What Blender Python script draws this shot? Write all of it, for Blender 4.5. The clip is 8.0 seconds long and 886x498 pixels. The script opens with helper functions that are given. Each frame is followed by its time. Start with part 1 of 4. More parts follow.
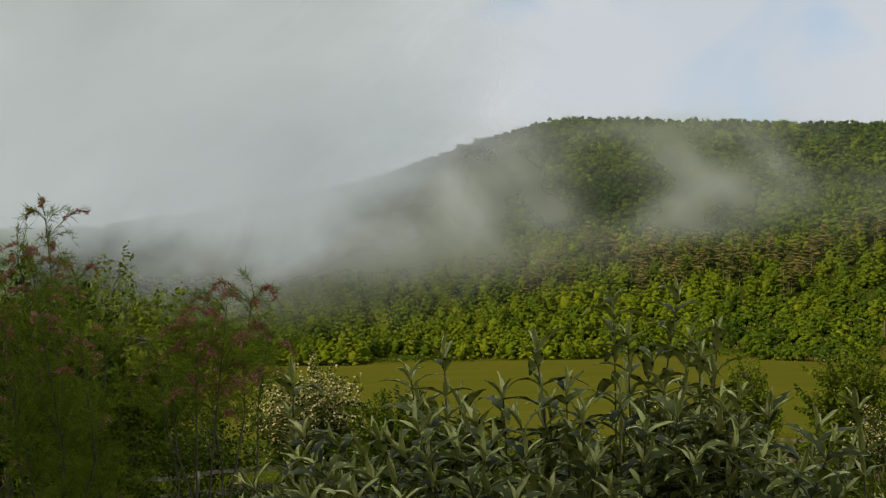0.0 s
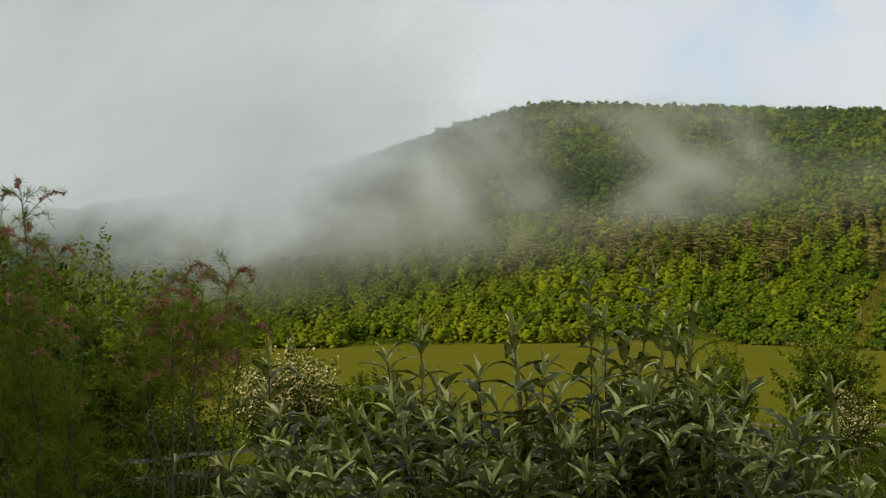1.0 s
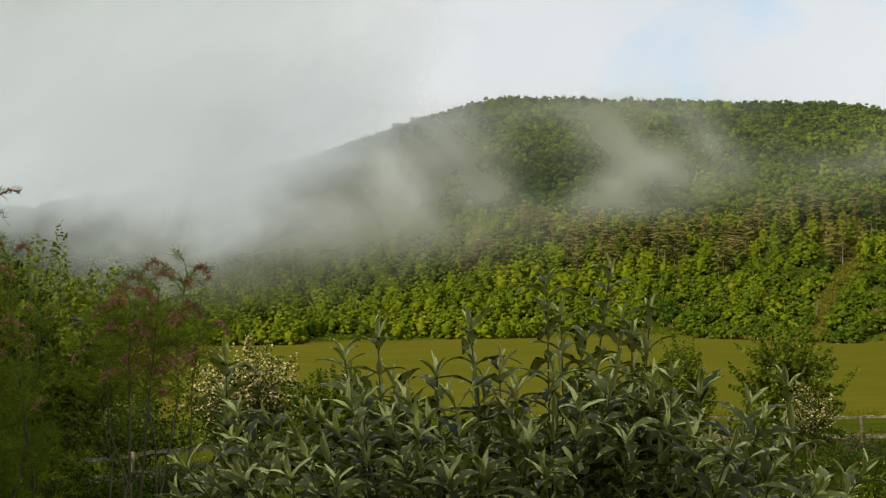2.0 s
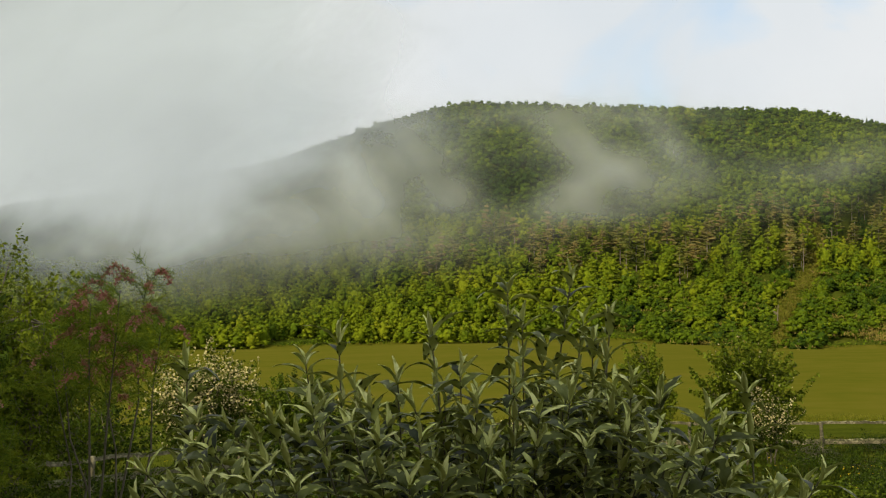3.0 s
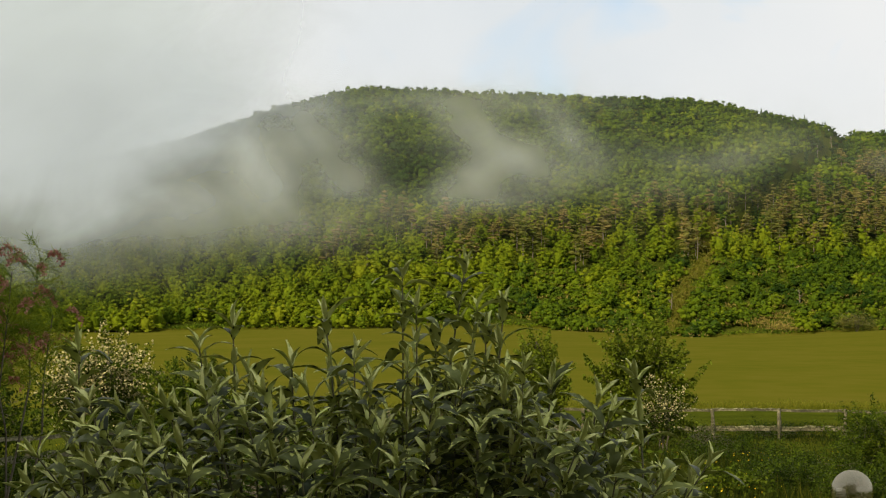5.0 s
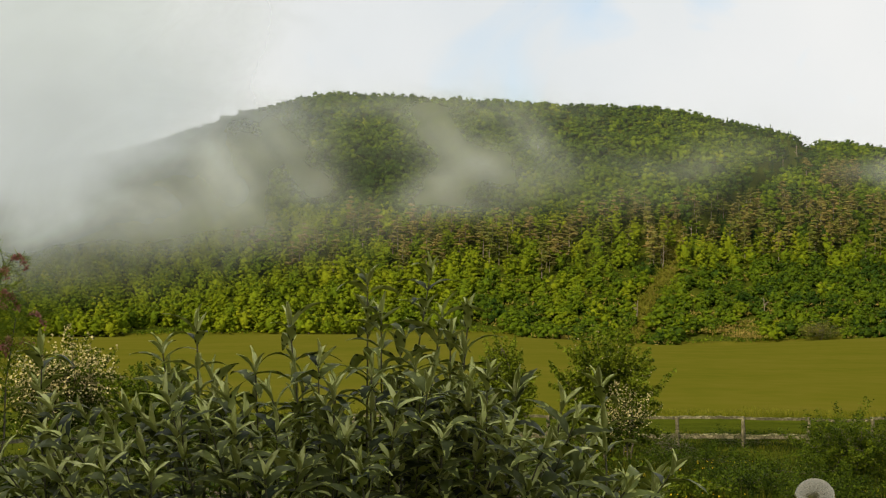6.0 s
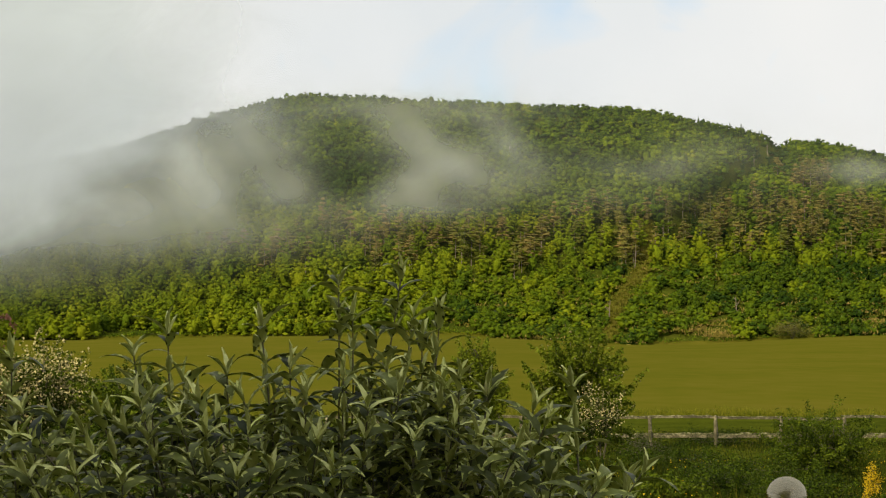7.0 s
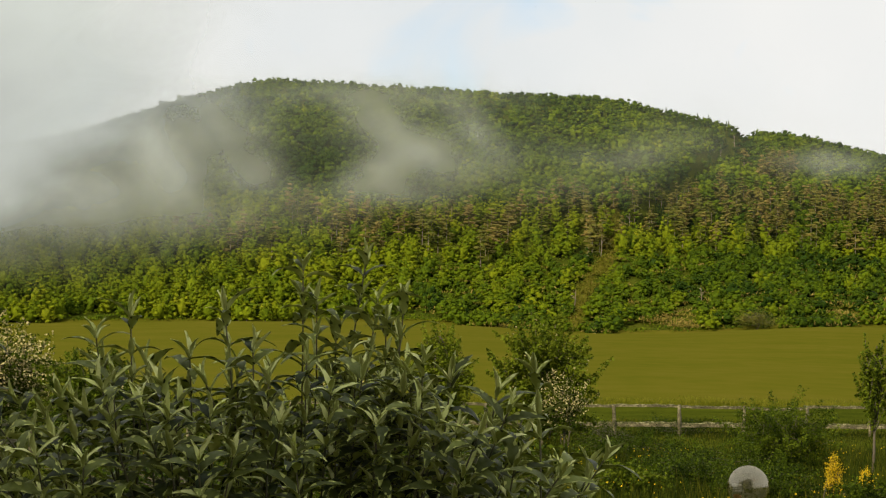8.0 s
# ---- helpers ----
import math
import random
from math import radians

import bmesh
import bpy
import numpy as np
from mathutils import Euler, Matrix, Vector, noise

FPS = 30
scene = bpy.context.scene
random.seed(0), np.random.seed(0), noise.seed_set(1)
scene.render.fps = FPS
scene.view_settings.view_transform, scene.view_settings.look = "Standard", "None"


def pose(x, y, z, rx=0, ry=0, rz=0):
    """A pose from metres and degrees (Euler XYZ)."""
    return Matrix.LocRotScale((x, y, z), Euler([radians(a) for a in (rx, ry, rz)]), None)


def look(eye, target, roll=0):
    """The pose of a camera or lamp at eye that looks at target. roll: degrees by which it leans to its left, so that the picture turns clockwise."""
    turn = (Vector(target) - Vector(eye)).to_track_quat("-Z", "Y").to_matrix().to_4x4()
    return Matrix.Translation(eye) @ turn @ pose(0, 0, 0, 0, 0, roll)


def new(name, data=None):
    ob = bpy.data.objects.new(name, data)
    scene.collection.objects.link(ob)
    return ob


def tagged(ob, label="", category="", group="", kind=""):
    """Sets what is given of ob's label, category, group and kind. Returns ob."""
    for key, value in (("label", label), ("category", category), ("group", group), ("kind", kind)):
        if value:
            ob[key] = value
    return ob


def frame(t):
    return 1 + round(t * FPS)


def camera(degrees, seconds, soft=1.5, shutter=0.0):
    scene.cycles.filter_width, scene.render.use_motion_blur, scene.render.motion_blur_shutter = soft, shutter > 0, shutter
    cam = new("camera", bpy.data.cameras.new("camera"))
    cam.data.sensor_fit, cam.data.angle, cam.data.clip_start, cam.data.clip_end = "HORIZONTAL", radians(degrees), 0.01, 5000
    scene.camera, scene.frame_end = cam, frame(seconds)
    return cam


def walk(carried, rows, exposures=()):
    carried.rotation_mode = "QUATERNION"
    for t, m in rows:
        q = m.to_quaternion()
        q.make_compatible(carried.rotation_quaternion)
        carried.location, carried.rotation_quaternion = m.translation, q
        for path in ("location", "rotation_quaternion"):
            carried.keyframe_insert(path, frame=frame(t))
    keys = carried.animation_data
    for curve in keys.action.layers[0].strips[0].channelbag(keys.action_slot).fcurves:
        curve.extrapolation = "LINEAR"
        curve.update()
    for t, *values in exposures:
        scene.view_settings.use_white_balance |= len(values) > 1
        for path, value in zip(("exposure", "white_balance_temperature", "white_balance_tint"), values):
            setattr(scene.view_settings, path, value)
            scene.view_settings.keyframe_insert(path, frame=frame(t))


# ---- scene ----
from mathutils import Vector as Vec


def facing(x, y, z, yaw, pitch, roll):
    """The pose of the camera at a place, by its turn to the left, its tilt up and its lean."""
    a, b = radians(yaw), radians(pitch)
    ahead = Vec((-math.sin(a) * math.cos(b), math.cos(a) * math.cos(b), math.sin(b)))
    return look((x, y, z), tuple(Vec((x, y, z)) + ahead * 10), roll)


# ---- camera: a phone turned by hand from left to right ----
cam = camera(28.0, 8.0, soft=1.2)
walk(cam, [
    (0.0, facing(-0.020, 0.039, 2.997, 5.800, 3.353, -0.370)),
    (0.5, facing(-0.018, 0.045, 2.997, 5.194, 3.037, -0.335)),
    (1.0, facing(-0.016, 0.038, 2.996, 5.097, 2.814, -0.130)),
    (1.5, facing(-0.012, 0.034, 2.996, 4.453, 2.621, -0.344)),
    (3.0, facing(-0.006, 0.025, 3.000, 2.537, 2.809, -0.349)),
    (3.5, facing(-0.001, 0.005, 3.001, 1.780, 2.818, -0.104)),
    (4.0, facing(0.000, 0.002, 3.002, 0.976, 2.558, 0.137)),
    (4.5, facing(0.000, 0.000, 3.000, 0.000, 2.443, 0.000)),
    (5.0, facing(0.002, -0.001, 2.999, -0.775, 2.331, 0.151)),
    (6.5, facing(0.007, 0.006, 3.000, -2.317, 2.612, 0.396)),
    (7.0, facing(0.010, 0.004, 2.998, -2.753, 2.579, 0.145)),
    (7.5, facing(0.015, 0.005, 2.996, -3.157, 2.463, 0.208)),
    (8.0, facing(0.016, 0.011, 2.994, -3.833, 2.168, 0.761)),
], exposures=[(0.0, -0.42, 6300, 11), (1.0, -0.22, 6400, 11), (3.0, -0.06, 6500, 10), (8.0, 0.0, 6750, 10)])

# ---- light: a low morning sun from behind on the left, a bright clouded sky ----
SUN_UP, SUN_TURN = radians(34), radians(218)
world = bpy.data.worlds.new("morning_sky")
scene.world = world
world.use_nodes = True
wn, wl = world.node_tree.nodes, world.node_tree.links
wn.clear()
sky = wn.new("ShaderNodeTexSky")
sky.sky_type, sky.sun_disc, sky.sun_elevation, sky.sun_rotation = "NISHITA", False, SUN_UP, SUN_TURN
sky_bg, cloud_bg = wn.new("ShaderNodeBackground"), wn.new("ShaderNodeBackground")
wl.new(sky.outputs[0], sky_bg.inputs[0])
sky_bg.inputs[1].default_value = 0.15
where = wn.new("ShaderNodeTexCoord")
stretch = wn.new("ShaderNodeMapping")
stretch.inputs["Scale"].default_value = (5.0, 5.0, 4.0)
stretch.inputs["Rotation"].default_value = (0.4, 0.6, 0.9)
billow = wn.new("ShaderNodeTexNoise")
billow.inputs["Scale"].default_value, billow.inputs["Detail"].default_value, billow.inputs["Distortion"].default_value = 2.3, 5.0, 0.8
ramp = wn.new("ShaderNodeValToRGB")
ramp.color_ramp.elements[0].position, ramp.color_ramp.elements[1].position = 0.12, 0.46
wl.new(where.outputs["Generated"], stretch.inputs[0])
wl.new(stretch.outputs[0], billow.inputs["Vector"])
# thinner cloud, where the blue begins to show
cover = billow.outputs["Fac"]
for way, wide in (((-0.066, 1.0, 0.190), 0.034), ((0.112, 1.0, 0.185), 0.042)):
    gap, soft_gap, less = wn.new("ShaderNodeVectorMath"), wn.new("ShaderNodeMapRange"), wn.new("ShaderNodeMath")
    gap.operation, soft_gap.interpolation_type, less.operation = "DISTANCE", "SMOOTHSTEP", "SUBTRACT"
    gap.inputs[1].default_value = Vec(way).normalized()
    wl.new(where.outputs["Generated"], gap.inputs[0])
    wl.new(gap.outputs["Value"], soft_gap.inputs[0])
    soft_gap.inputs[1].default_value, soft_gap.inputs[2].default_value, soft_gap.inputs[3].default_value, soft_gap.inputs[4].default_value = 0.0, wide, 0.19, 0.0
    wl.new(cover, less.inputs[0])
    wl.new(soft_gap.outputs[0], less.inputs[1])
    cover = less.outputs[0]
wl.new(cover, ramp.inputs[0])
shade = wn.new("ShaderNodeTexNoise")
shade.inputs["Scale"].default_value, shade.inputs["Detail"].default_value = 0.8, 3.0
wl.new(stretch.outputs[0], shade.inputs["Vector"])
tint = wn.new("ShaderNodeValToRGB")
tint.color_ramp.elements[0].position, tint.color_ramp.elements[1].position = 0.3, 0.7
tint.color_ramp.elements[0].color, tint.color_ramp.elements[1].color = (0.69, 0.735, 0.765, 1), (0.86, 0.86, 0.85, 1)
wl.new(shade.outputs["Fac"], tint.inputs[0])
wl.new(tint.outputs[0], cloud_bg.inputs[0])
cloud_bg.inputs[1].default_value = 1.10
both = wn.new("ShaderNodeMixShader")
wl.new(ramp.outputs[0], both.inputs[0])
wl.new(sky_bg.outputs[0], both.inputs[1])
wl.new(cloud_bg.outputs[0], both.inputs[2])
wout = wn.new("ShaderNodeOutputWorld")
wl.new(both.outputs[0], wout.inputs[0])

sun_data = bpy.data.lights.new("sun", "SUN")
sun_data.energy, sun_data.angle, sun_data.color = 4.5, radians(1.0), (1.0, 0.87, 0.62)
sun = new("sun", sun_data)
to_sun = Vec((-0.616 * math.cos(SUN_UP), -0.788 * math.cos(SUN_UP), math.sin(SUN_UP)))
sun.matrix_world = look(tuple(to_sun * 50), (0, 0, 0))

RNG = np.random.default_rng(7)


# ---- materials ----
def mat_new(name):
    m = bpy.data.materials.new(name)
    m.use_nodes = True
    n = m.node_tree.nodes
    n.clear()
    return m, n, m.node_tree.links


def ramp_node(n, stops):
    r = n.new("ShaderNodeValToRGB")
    e = r.color_ramp.elements
    while len(e) < len(stops):
        e.new(0.5)
    for el, (p, c) in zip(e, stops):
        el.position, el.color = p, (*c, 1)
    return r


def leaf_mat(name, stops, rough=0.55, through_light=0.25, spread=0.5, clump=0.0):
    """Foliage: a colour for each plant by its tone, varied leaf by leaf, with light coming through."""
    m, n, l = mat_new(name)
    tone = n.new("ShaderNodeAttribute")
    tone.attribute_name = "tone"
    geo = n.new("ShaderNodeNewGeometry")
    add = n.new("ShaderNodeMath")
    add.operation = "MULTIPLY_ADD"
    l.new(geo.outputs["Random Per Island"], add.inputs[0])
    add.inputs[1].default_value = spread
    l.new(tone.outputs["Fac"], add.inputs[2])
    off = n.new("ShaderNodeMath")
    off.operation = "SUBTRACT"
    l.new(add.outputs[0], off.inputs[0])
    off.inputs[1].default_value = spread / 2
    r = ramp_node(n, stops)
    l.new(off.outputs[0], r.inputs[0])
    p = n.new("ShaderNodeBsdfPrincipled")
    p.inputs["Roughness"].default_value = rough
    p.inputs["Specular IOR Level"].default_value = 0.03
    colour = r.outputs[0]
    t = n.new("ShaderNodeBsdfTranslucent")
    if clump:
        # sprays of leaves within a clump: relief, and leaf shadow put into the colour
        nz, bp = n.new("ShaderNodeTexNoise"), n.new("ShaderNodeBump")
        nz.inputs["Scale"].default_value, nz.inputs["Detail"].default_value, nz.inputs["Roughness"].default_value = 1.2, 5.0, 0.7
        l.new(geo.outputs["Position"], nz.inputs["Vector"])
        bp.inputs["Strength"].default_value, bp.inputs["Distance"].default_value = clump, 1.6
        l.new(nz.outputs["Fac"], bp.inputs["Height"])
        l.new(bp.outputs[0], p.inputs["Normal"])
        leaf_shade, mul = ramp_node(n, [(0.35, (0.66, 0.70, 0.72)), (0.62, (1.0, 1.0, 1.0))]), n.new("ShaderNodeMix")
        l.new(nz.outputs["Fac"], leaf_shade.inputs[0])
        mul.data_type, mul.blend_type = "RGBA", "MULTIPLY"
        mul.inputs[0].default_value = 1.0
        l.new(colour, mul.inputs[6])
        l.new(leaf_shade.outputs[0], mul.inputs[7])
        colour = mul.outputs[2]
    l.new(colour, p.inputs["Base Color"])
    l.new(colour, t.inputs[0])
    mix = n.new("ShaderNodeMixShader")
    mix.inputs[0].default_value = through_light
    l.new(p.outputs[0], mix.inputs[1])
    l.new(t.outputs[0], mix.inputs[2])
    o = n.new("ShaderNodeOutputMaterial")
    l.new(mix.outputs[0], o.inputs[0])
    return m


def rough_mat(name, stops, scale=2.0, fine=40.0, rough=0.85, bump=0.3, stretch_by=(1, 1, 1), dist=0.02, metal=0.0, gloss=0.3):
    """A surface with broad stains, fine grain and relief, in real metres."""
    m, n, l = mat_new(name)
    tc = n.new("ShaderNodeTexCoord")
    mp = n.new("ShaderNodeMapping")
    mp.inputs["Scale"].default_value = stretch_by
    l.new(tc.outputs["Object"], mp.inputs[0])
    a, b = n.new("ShaderNodeTexNoise"), n.new("ShaderNodeTexNoise")
    a.inputs["Scale"].default_value, a.inputs["Detail"].default_value = scale, 5
    b.inputs["Scale"].default_value, b.inputs["Detail"].default_value = fine, 6
    l.new(mp.outputs[0], a.inputs["Vector"])
    l.new(mp.outputs[0], b.inputs["Vector"])
    mx = n.new("ShaderNodeMix")
    mx.data_type = "FLOAT"
    mx.inputs[0].default_value = 0.45
    l.new(a.outputs["Fac"], mx.inputs[2])
    l.new(b.outputs["Fac"], mx.inputs[3])
    r = ramp_node(n, stops)
    l.new(mx.outputs[0], r.inputs[0])
    p = n.new("ShaderNodeBsdfPrincipled")
    p.inputs["Roughness"].default_value, p.inputs["Metallic"].default_value = rough, metal
    p.inputs["Specular IOR Level"].default_value = gloss
    l.new(r.outputs[0], p.inputs["Base Color"])
    bp = n.new("ShaderNodeBump")
    bp.inputs["Strength"].default_value, bp.inputs["Distance"].default_value = bump, dist
    l.new(b.outputs["Fac"], bp.inputs["Height"])
    l.new(bp.outputs[0], p.inputs["Normal"])
    o = n.new("ShaderNodeOutputMaterial")
    l.new(p.outputs[0], o.inputs[0])
    return m


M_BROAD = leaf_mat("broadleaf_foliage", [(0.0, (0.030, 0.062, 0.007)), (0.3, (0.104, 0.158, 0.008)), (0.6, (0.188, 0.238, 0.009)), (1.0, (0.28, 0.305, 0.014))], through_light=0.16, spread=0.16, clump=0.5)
M_PINE = leaf_mat("pine_needles", [(0.0, (0.075, 0.105, 0.012)), (0.5, (0.175, 0.165, 0.032)), (1.0, (0.285, 0.205, 0.062))], through_light=0.06, spread=0.14, clump=0.5)
M_DRY = leaf_mat("dry_grass", [(0.0, (0.14, 0.145, 0.014)), (0.5, (0.215, 0.175, 0.036)), (1.0, (0.29, 0.215, 0.065))], through_light=0.2, spread=0.6)
M_SHRUB = leaf_mat("hedge_leaves", [(0.0, (0.014, 0.026, 0.003)), (0.5, (0.054, 0.084, 0.006)), (1.0, (0.130, 0.165, 0.012))], through_light=0.25, spread=0.6)
M_BLOSSOM = leaf_mat("white_blossom", [(0.0, (0.42, 0.36, 0.16)), (1.0, (0.62, 0.54, 0.27))], through_light=0.2, spread=0.8)
M_YELLOW = leaf_mat("yellow_flowers", [(0.0, (0.50, 0.33, 0.01)), (1.0, (0.74, 0.54, 0.03))], through_light=0.3, spread=0.8)
M_PINK = leaf_mat("pink_flowers", [(0.0, (0.42, 0.16, 0.12)), (1.0, (0.60, 0.31, 0.25))], through_light=0.3, spread=0.8)
M_FEATHER = leaf_mat("feathery_foliage", [(0.0, (0.070, 0.125, 0.012)), (0.5, (0.190, 0.255, 0.020)), (1.0, (0.32, 0.33, 0.03))], through_light=0.3, spread=0.6)
M_HAY = leaf_mat("meadow_grass", [(0.0, (0.085, 0.100, 0.007)), (0.5, (0.130, 0.140, 0.010)), (1.0, (0.19, 0.18, 0.02))], through_light=0.35, spread=0.3)
M_GRASS = leaf_mat("grass_blades", [(0.0, (0.014, 0.025, 0.003)), (0.5, (0.044, 0.056, 0.005)), (1.0, (0.115, 0.108, 0.011))], through_light=0.3, spread=0.7)


def felt_mat(name, dark, pale, rough, gloss):
    """A felted leaf, each one a little different, with fine veining."""
    m, n, l = mat_new(name)
    geo, info, add = n.new("ShaderNodeNewGeometry"), n.new("ShaderNodeObjectInfo"), n.new("ShaderNodeMath")
    l.new(geo.outputs["Random Per Island"], add.inputs[0])
    l.new(info.outputs["Random"], add.inputs[1])
    wrap, nz, mix = n.new("ShaderNodeMath"), n.new("ShaderNodeTexNoise"), n.new("ShaderNodeMath")
    wrap.operation, mix.operation = "FRACT", "MULTIPLY_ADD"
    l.new(add.outputs[0], wrap.inputs[0])
    nz.inputs["Scale"].default_value, nz.inputs["Detail"].default_value = 60.0, 5.0
    l.new(geo.outputs["Position"], nz.inputs["Vector"])
    l.new(nz.outputs["Fac"], mix.inputs[0])
    mix.inputs[1].default_value = 0.5
    l.new(wrap.outputs[0], mix.inputs[2])
    r = ramp_node(n, [(0.2, dark), (0.6, tuple((a + b) * 0.42 for a, b in zip(dark, pale))), (0.9, pale)])
    half = n.new("ShaderNodeMath")
    half.operation = "DIVIDE"
    half.inputs[1].default_value = 1.5
    l.new(mix.outputs[0], half.inputs[0])
    l.new(half.outputs[0], r.inputs[0])
    p, bp, o = n.new("ShaderNodeBsdfPrincipled"), n.new("ShaderNodeBump"), n.new("ShaderNodeOutputMaterial")
    p.inputs["Roughness"].default_value, p.inputs["Specular IOR Level"].default_value = rough, gloss
    l.new(r.outputs[0], p.inputs["Base Color"])
    bp.inputs["Strength"].default_value, bp.inputs["Distance"].default_value = 0.35, 0.002
    l.new(nz.outputs["Fac"], bp.inputs["Height"])
    l.new(bp.outputs[0], p.inputs["Normal"])
    l.new(p.outputs[0], o.inputs[0])
    return m


M_LEAF_TOP = felt_mat("leaf_upper_side", (0.013, 0.022, 0.003), (0.180, 0.212, 0.040), 0.5, 0.14)
M_LEAF_UNDER = felt_mat("leaf_felted_underside", (0.34, 0.375, 0.10), (0.58, 0.60, 0.20), 0.8, 0.05)
M_LEAF_YOUNG = felt_mat("young_felted_leaf", (0.62, 0.66, 0.24), (0.86, 0.88, 0.42), 0.75, 0.05)
M_STEM = rough_mat("green_brown_stem", [(0.3, (0.07, 0.075, 0.04)), (0.7, (0.14, 0.12, 0.075))], scale=15, fine=90, rough=0.8, stretch_by=(1, 1, 0.2), dist=0.003)
M_BARK = rough_mat("bark", [(0.3, (0.06, 0.05, 0.035)), (0.7, (0.16, 0.135, 0.10))], scale=5, fine=40, rough=0.9, stretch_by=(1, 1, 0.2), bump=0.6)
M_BARK_PALE = rough_mat("pale_bark", [(0.3, (0.13, 0.10, 0.07)), (0.7, (0.30, 0.25, 0.19))], scale=3, fine=20, rough=0.9, stretch_by=(1, 1, 0.2), bump=0.5)
M_WOOD = rough_mat("weathered_fence_wood", [(0.32, (0.035, 0.032, 0.018)), (0.5, (0.105, 0.092, 0.05)), (0.66, (0.32, 0.285, 0.17))], scale=3.5, fine=16, rough=0.9, bump=0.7, dist=0.01)
M_LICHEN = rough_mat("mossy_lichened_bark", [(0.38, (0.03, 0.03, 0.012)), (0.52, (0.10, 0.098, 0.042)), (0.66, (0.30, 0.285, 0.16))], scale=9, fine=26, rough=0.95, bump=0.8, dist=0.01)


def ground_mat(name, stops, scale, fine, streak=(1, 1, 1), bump=0.4, dist=0.1):
    return rough_mat(name, stops, scale=scale, fine=fine, rough=0.95, bump=bump, stretch_by=streak, dist=dist, gloss=0.0)


M_FIELD = ground_mat("hay_meadow", [(0.32, (0.076, 0.083, 0.007)), (0.5, (0.092, 0.091, 0.009)), (0.68, (0.110, 0.099, 0.013))], 0.11, 0.8, streak=(0.55, 0.3, 1), bump=0.2, dist=0.12)
M_ROUGHGRASS = ground_mat("rough_grass", [(0.3, (0.026, 0.038, 0.004)), (0.7, (0.075, 0.086, 0.008))], 0.4, 6, dist=0.05)
M_FLOOR = ground_mat("woodland_floor", [(0.3, (0.030, 0.048, 0.005)), (0.7, (0.075, 0.085, 0.010))], 0.05, 1.2)


# ---- mesh helpers ----
def mesh_of(name, V, F, mats, tone=None, idx=None, smooth=False):
    V, F = np.asarray(V, np.float32), np.asarray(F, np.int32)
    k = F.shape[1]
    me = bpy.data.meshes.new(name)
    me.vertices.add(len(V))
    me.vertices.foreach_set("co", V.ravel())
    me.loops.add(len(F) * k)
    me.loops.foreach_set("vertex_index", F.ravel())
    me.polygons.add(len(F))
    me.polygons.foreach_set("loop_start", np.arange(len(F), dtype=np.int32) * k)
    for m in mats:
        me.materials.append(m)
    if idx is not None:
        me.polygons.foreach_set("material_index", np.asarray(idx, np.int32))
    me.polygons.foreach_set("use_smooth", np.full(len(F), smooth))
    if tone is not None:
        me.attributes.new("tone", "FLOAT", "POINT").data.foreach_set("value", np.asarray(tone, np.float32))
    me.update(calc_edges=True)
    return me


class Soup:
    """Four-cornered faces gathered into one mesh."""

    def __init__(self):
        self.V, self.F, self.T, self.I, self.n = [], [], [], [], 0

    def add(self, V, F, tone=0.5, idx=0):
        self.V.append(V)
        self.F.append(np.asarray(F) + self.n)
        self.T.append(np.broadcast_to(np.asarray(tone, float), (len(V),)))
        self.I.append(np.full(len(F), idx))
        self.n += len(V)

    def mesh(self, name, mats, smooth=False):
        return mesh_of(name, np.concatenate(self.V), np.concatenate(self.F), mats, np.concatenate(self.T), np.concatenate(self.I), smooth)


def unit(a):
    return a / (np.linalg.norm(a, axis=-1, keepdims=True) + 1e-9)


def leaves(C, N, size, aspect=0.7, fold=0.15, rng=RNG):
    """Folded four-cornered leaves at places C, facing N."""
    C, N = np.asarray(C), unit(np.asarray(N))
    size = np.broadcast_to(np.asarray(size, float), (len(C),))[:, None]
    A = unit(np.cross(N, rng.normal(size=C.shape)))
    B = np.cross(N, A)
    V = np.stack([C - A * size, C + B * size * aspect + N * size * fold, C + A * size, C - B * size * aspect + N * size * fold], 1)
    return V.reshape(-1, 3), np.arange(len(C) * 4).reshape(-1, 4)


def blades(P, D, length, width, rng=RNG):
    """Slender pointed strips from places P along D."""
    D = unit(D)
    length = np.broadcast_to(np.asarray(length, float), (len(P),))[:, None]
    S = unit(np.cross(D, rng.normal(size=P.shape))) * width
    M = P + D * length * 0.5
    V = np.stack([P, M + S, P + D * length, M - S], 1)
    return V.reshape(-1, 3), np.arange(len(P) * 4).reshape(-1, 4)


def tube(path, radii, sides=6):
    """A tapered limb along a path."""
    path, radii = np.asarray(path, float), np.asarray(radii, float)
    d = unit(np.gradient(path, axis=0))
    up = np.where(np.abs(d[:, 2:3]) > 0.9, np.array([[1.0, 0, 0]]), np.array([[0, 0, 1.0]]))
    a = unit(np.cross(d, up))
    b = np.cross(d, a)
    th = np.linspace(0, 2 * np.pi, sides, endpoint=False)
    V = path[:, None] + radii[:, None, None] * (np.cos(th)[None, :, None] * a[:, None] + np.sin(th)[None, :, None] * b[:, None])
    n = len(path)
    F = []
    for i in range(n - 1):
        for j in range(sides):
            k = (j + 1) % sides
            F.append((i * sides + j, i * sides + k, (i + 1) * sides + k, (i + 1) * sides + j))
    return V.reshape(-1, 3), np.array(F)


def part(name, me, parent, label=""):
    ob = new(name, me)
    ob.parent = parent
    if label:
        tagged(ob, label)
    return ob


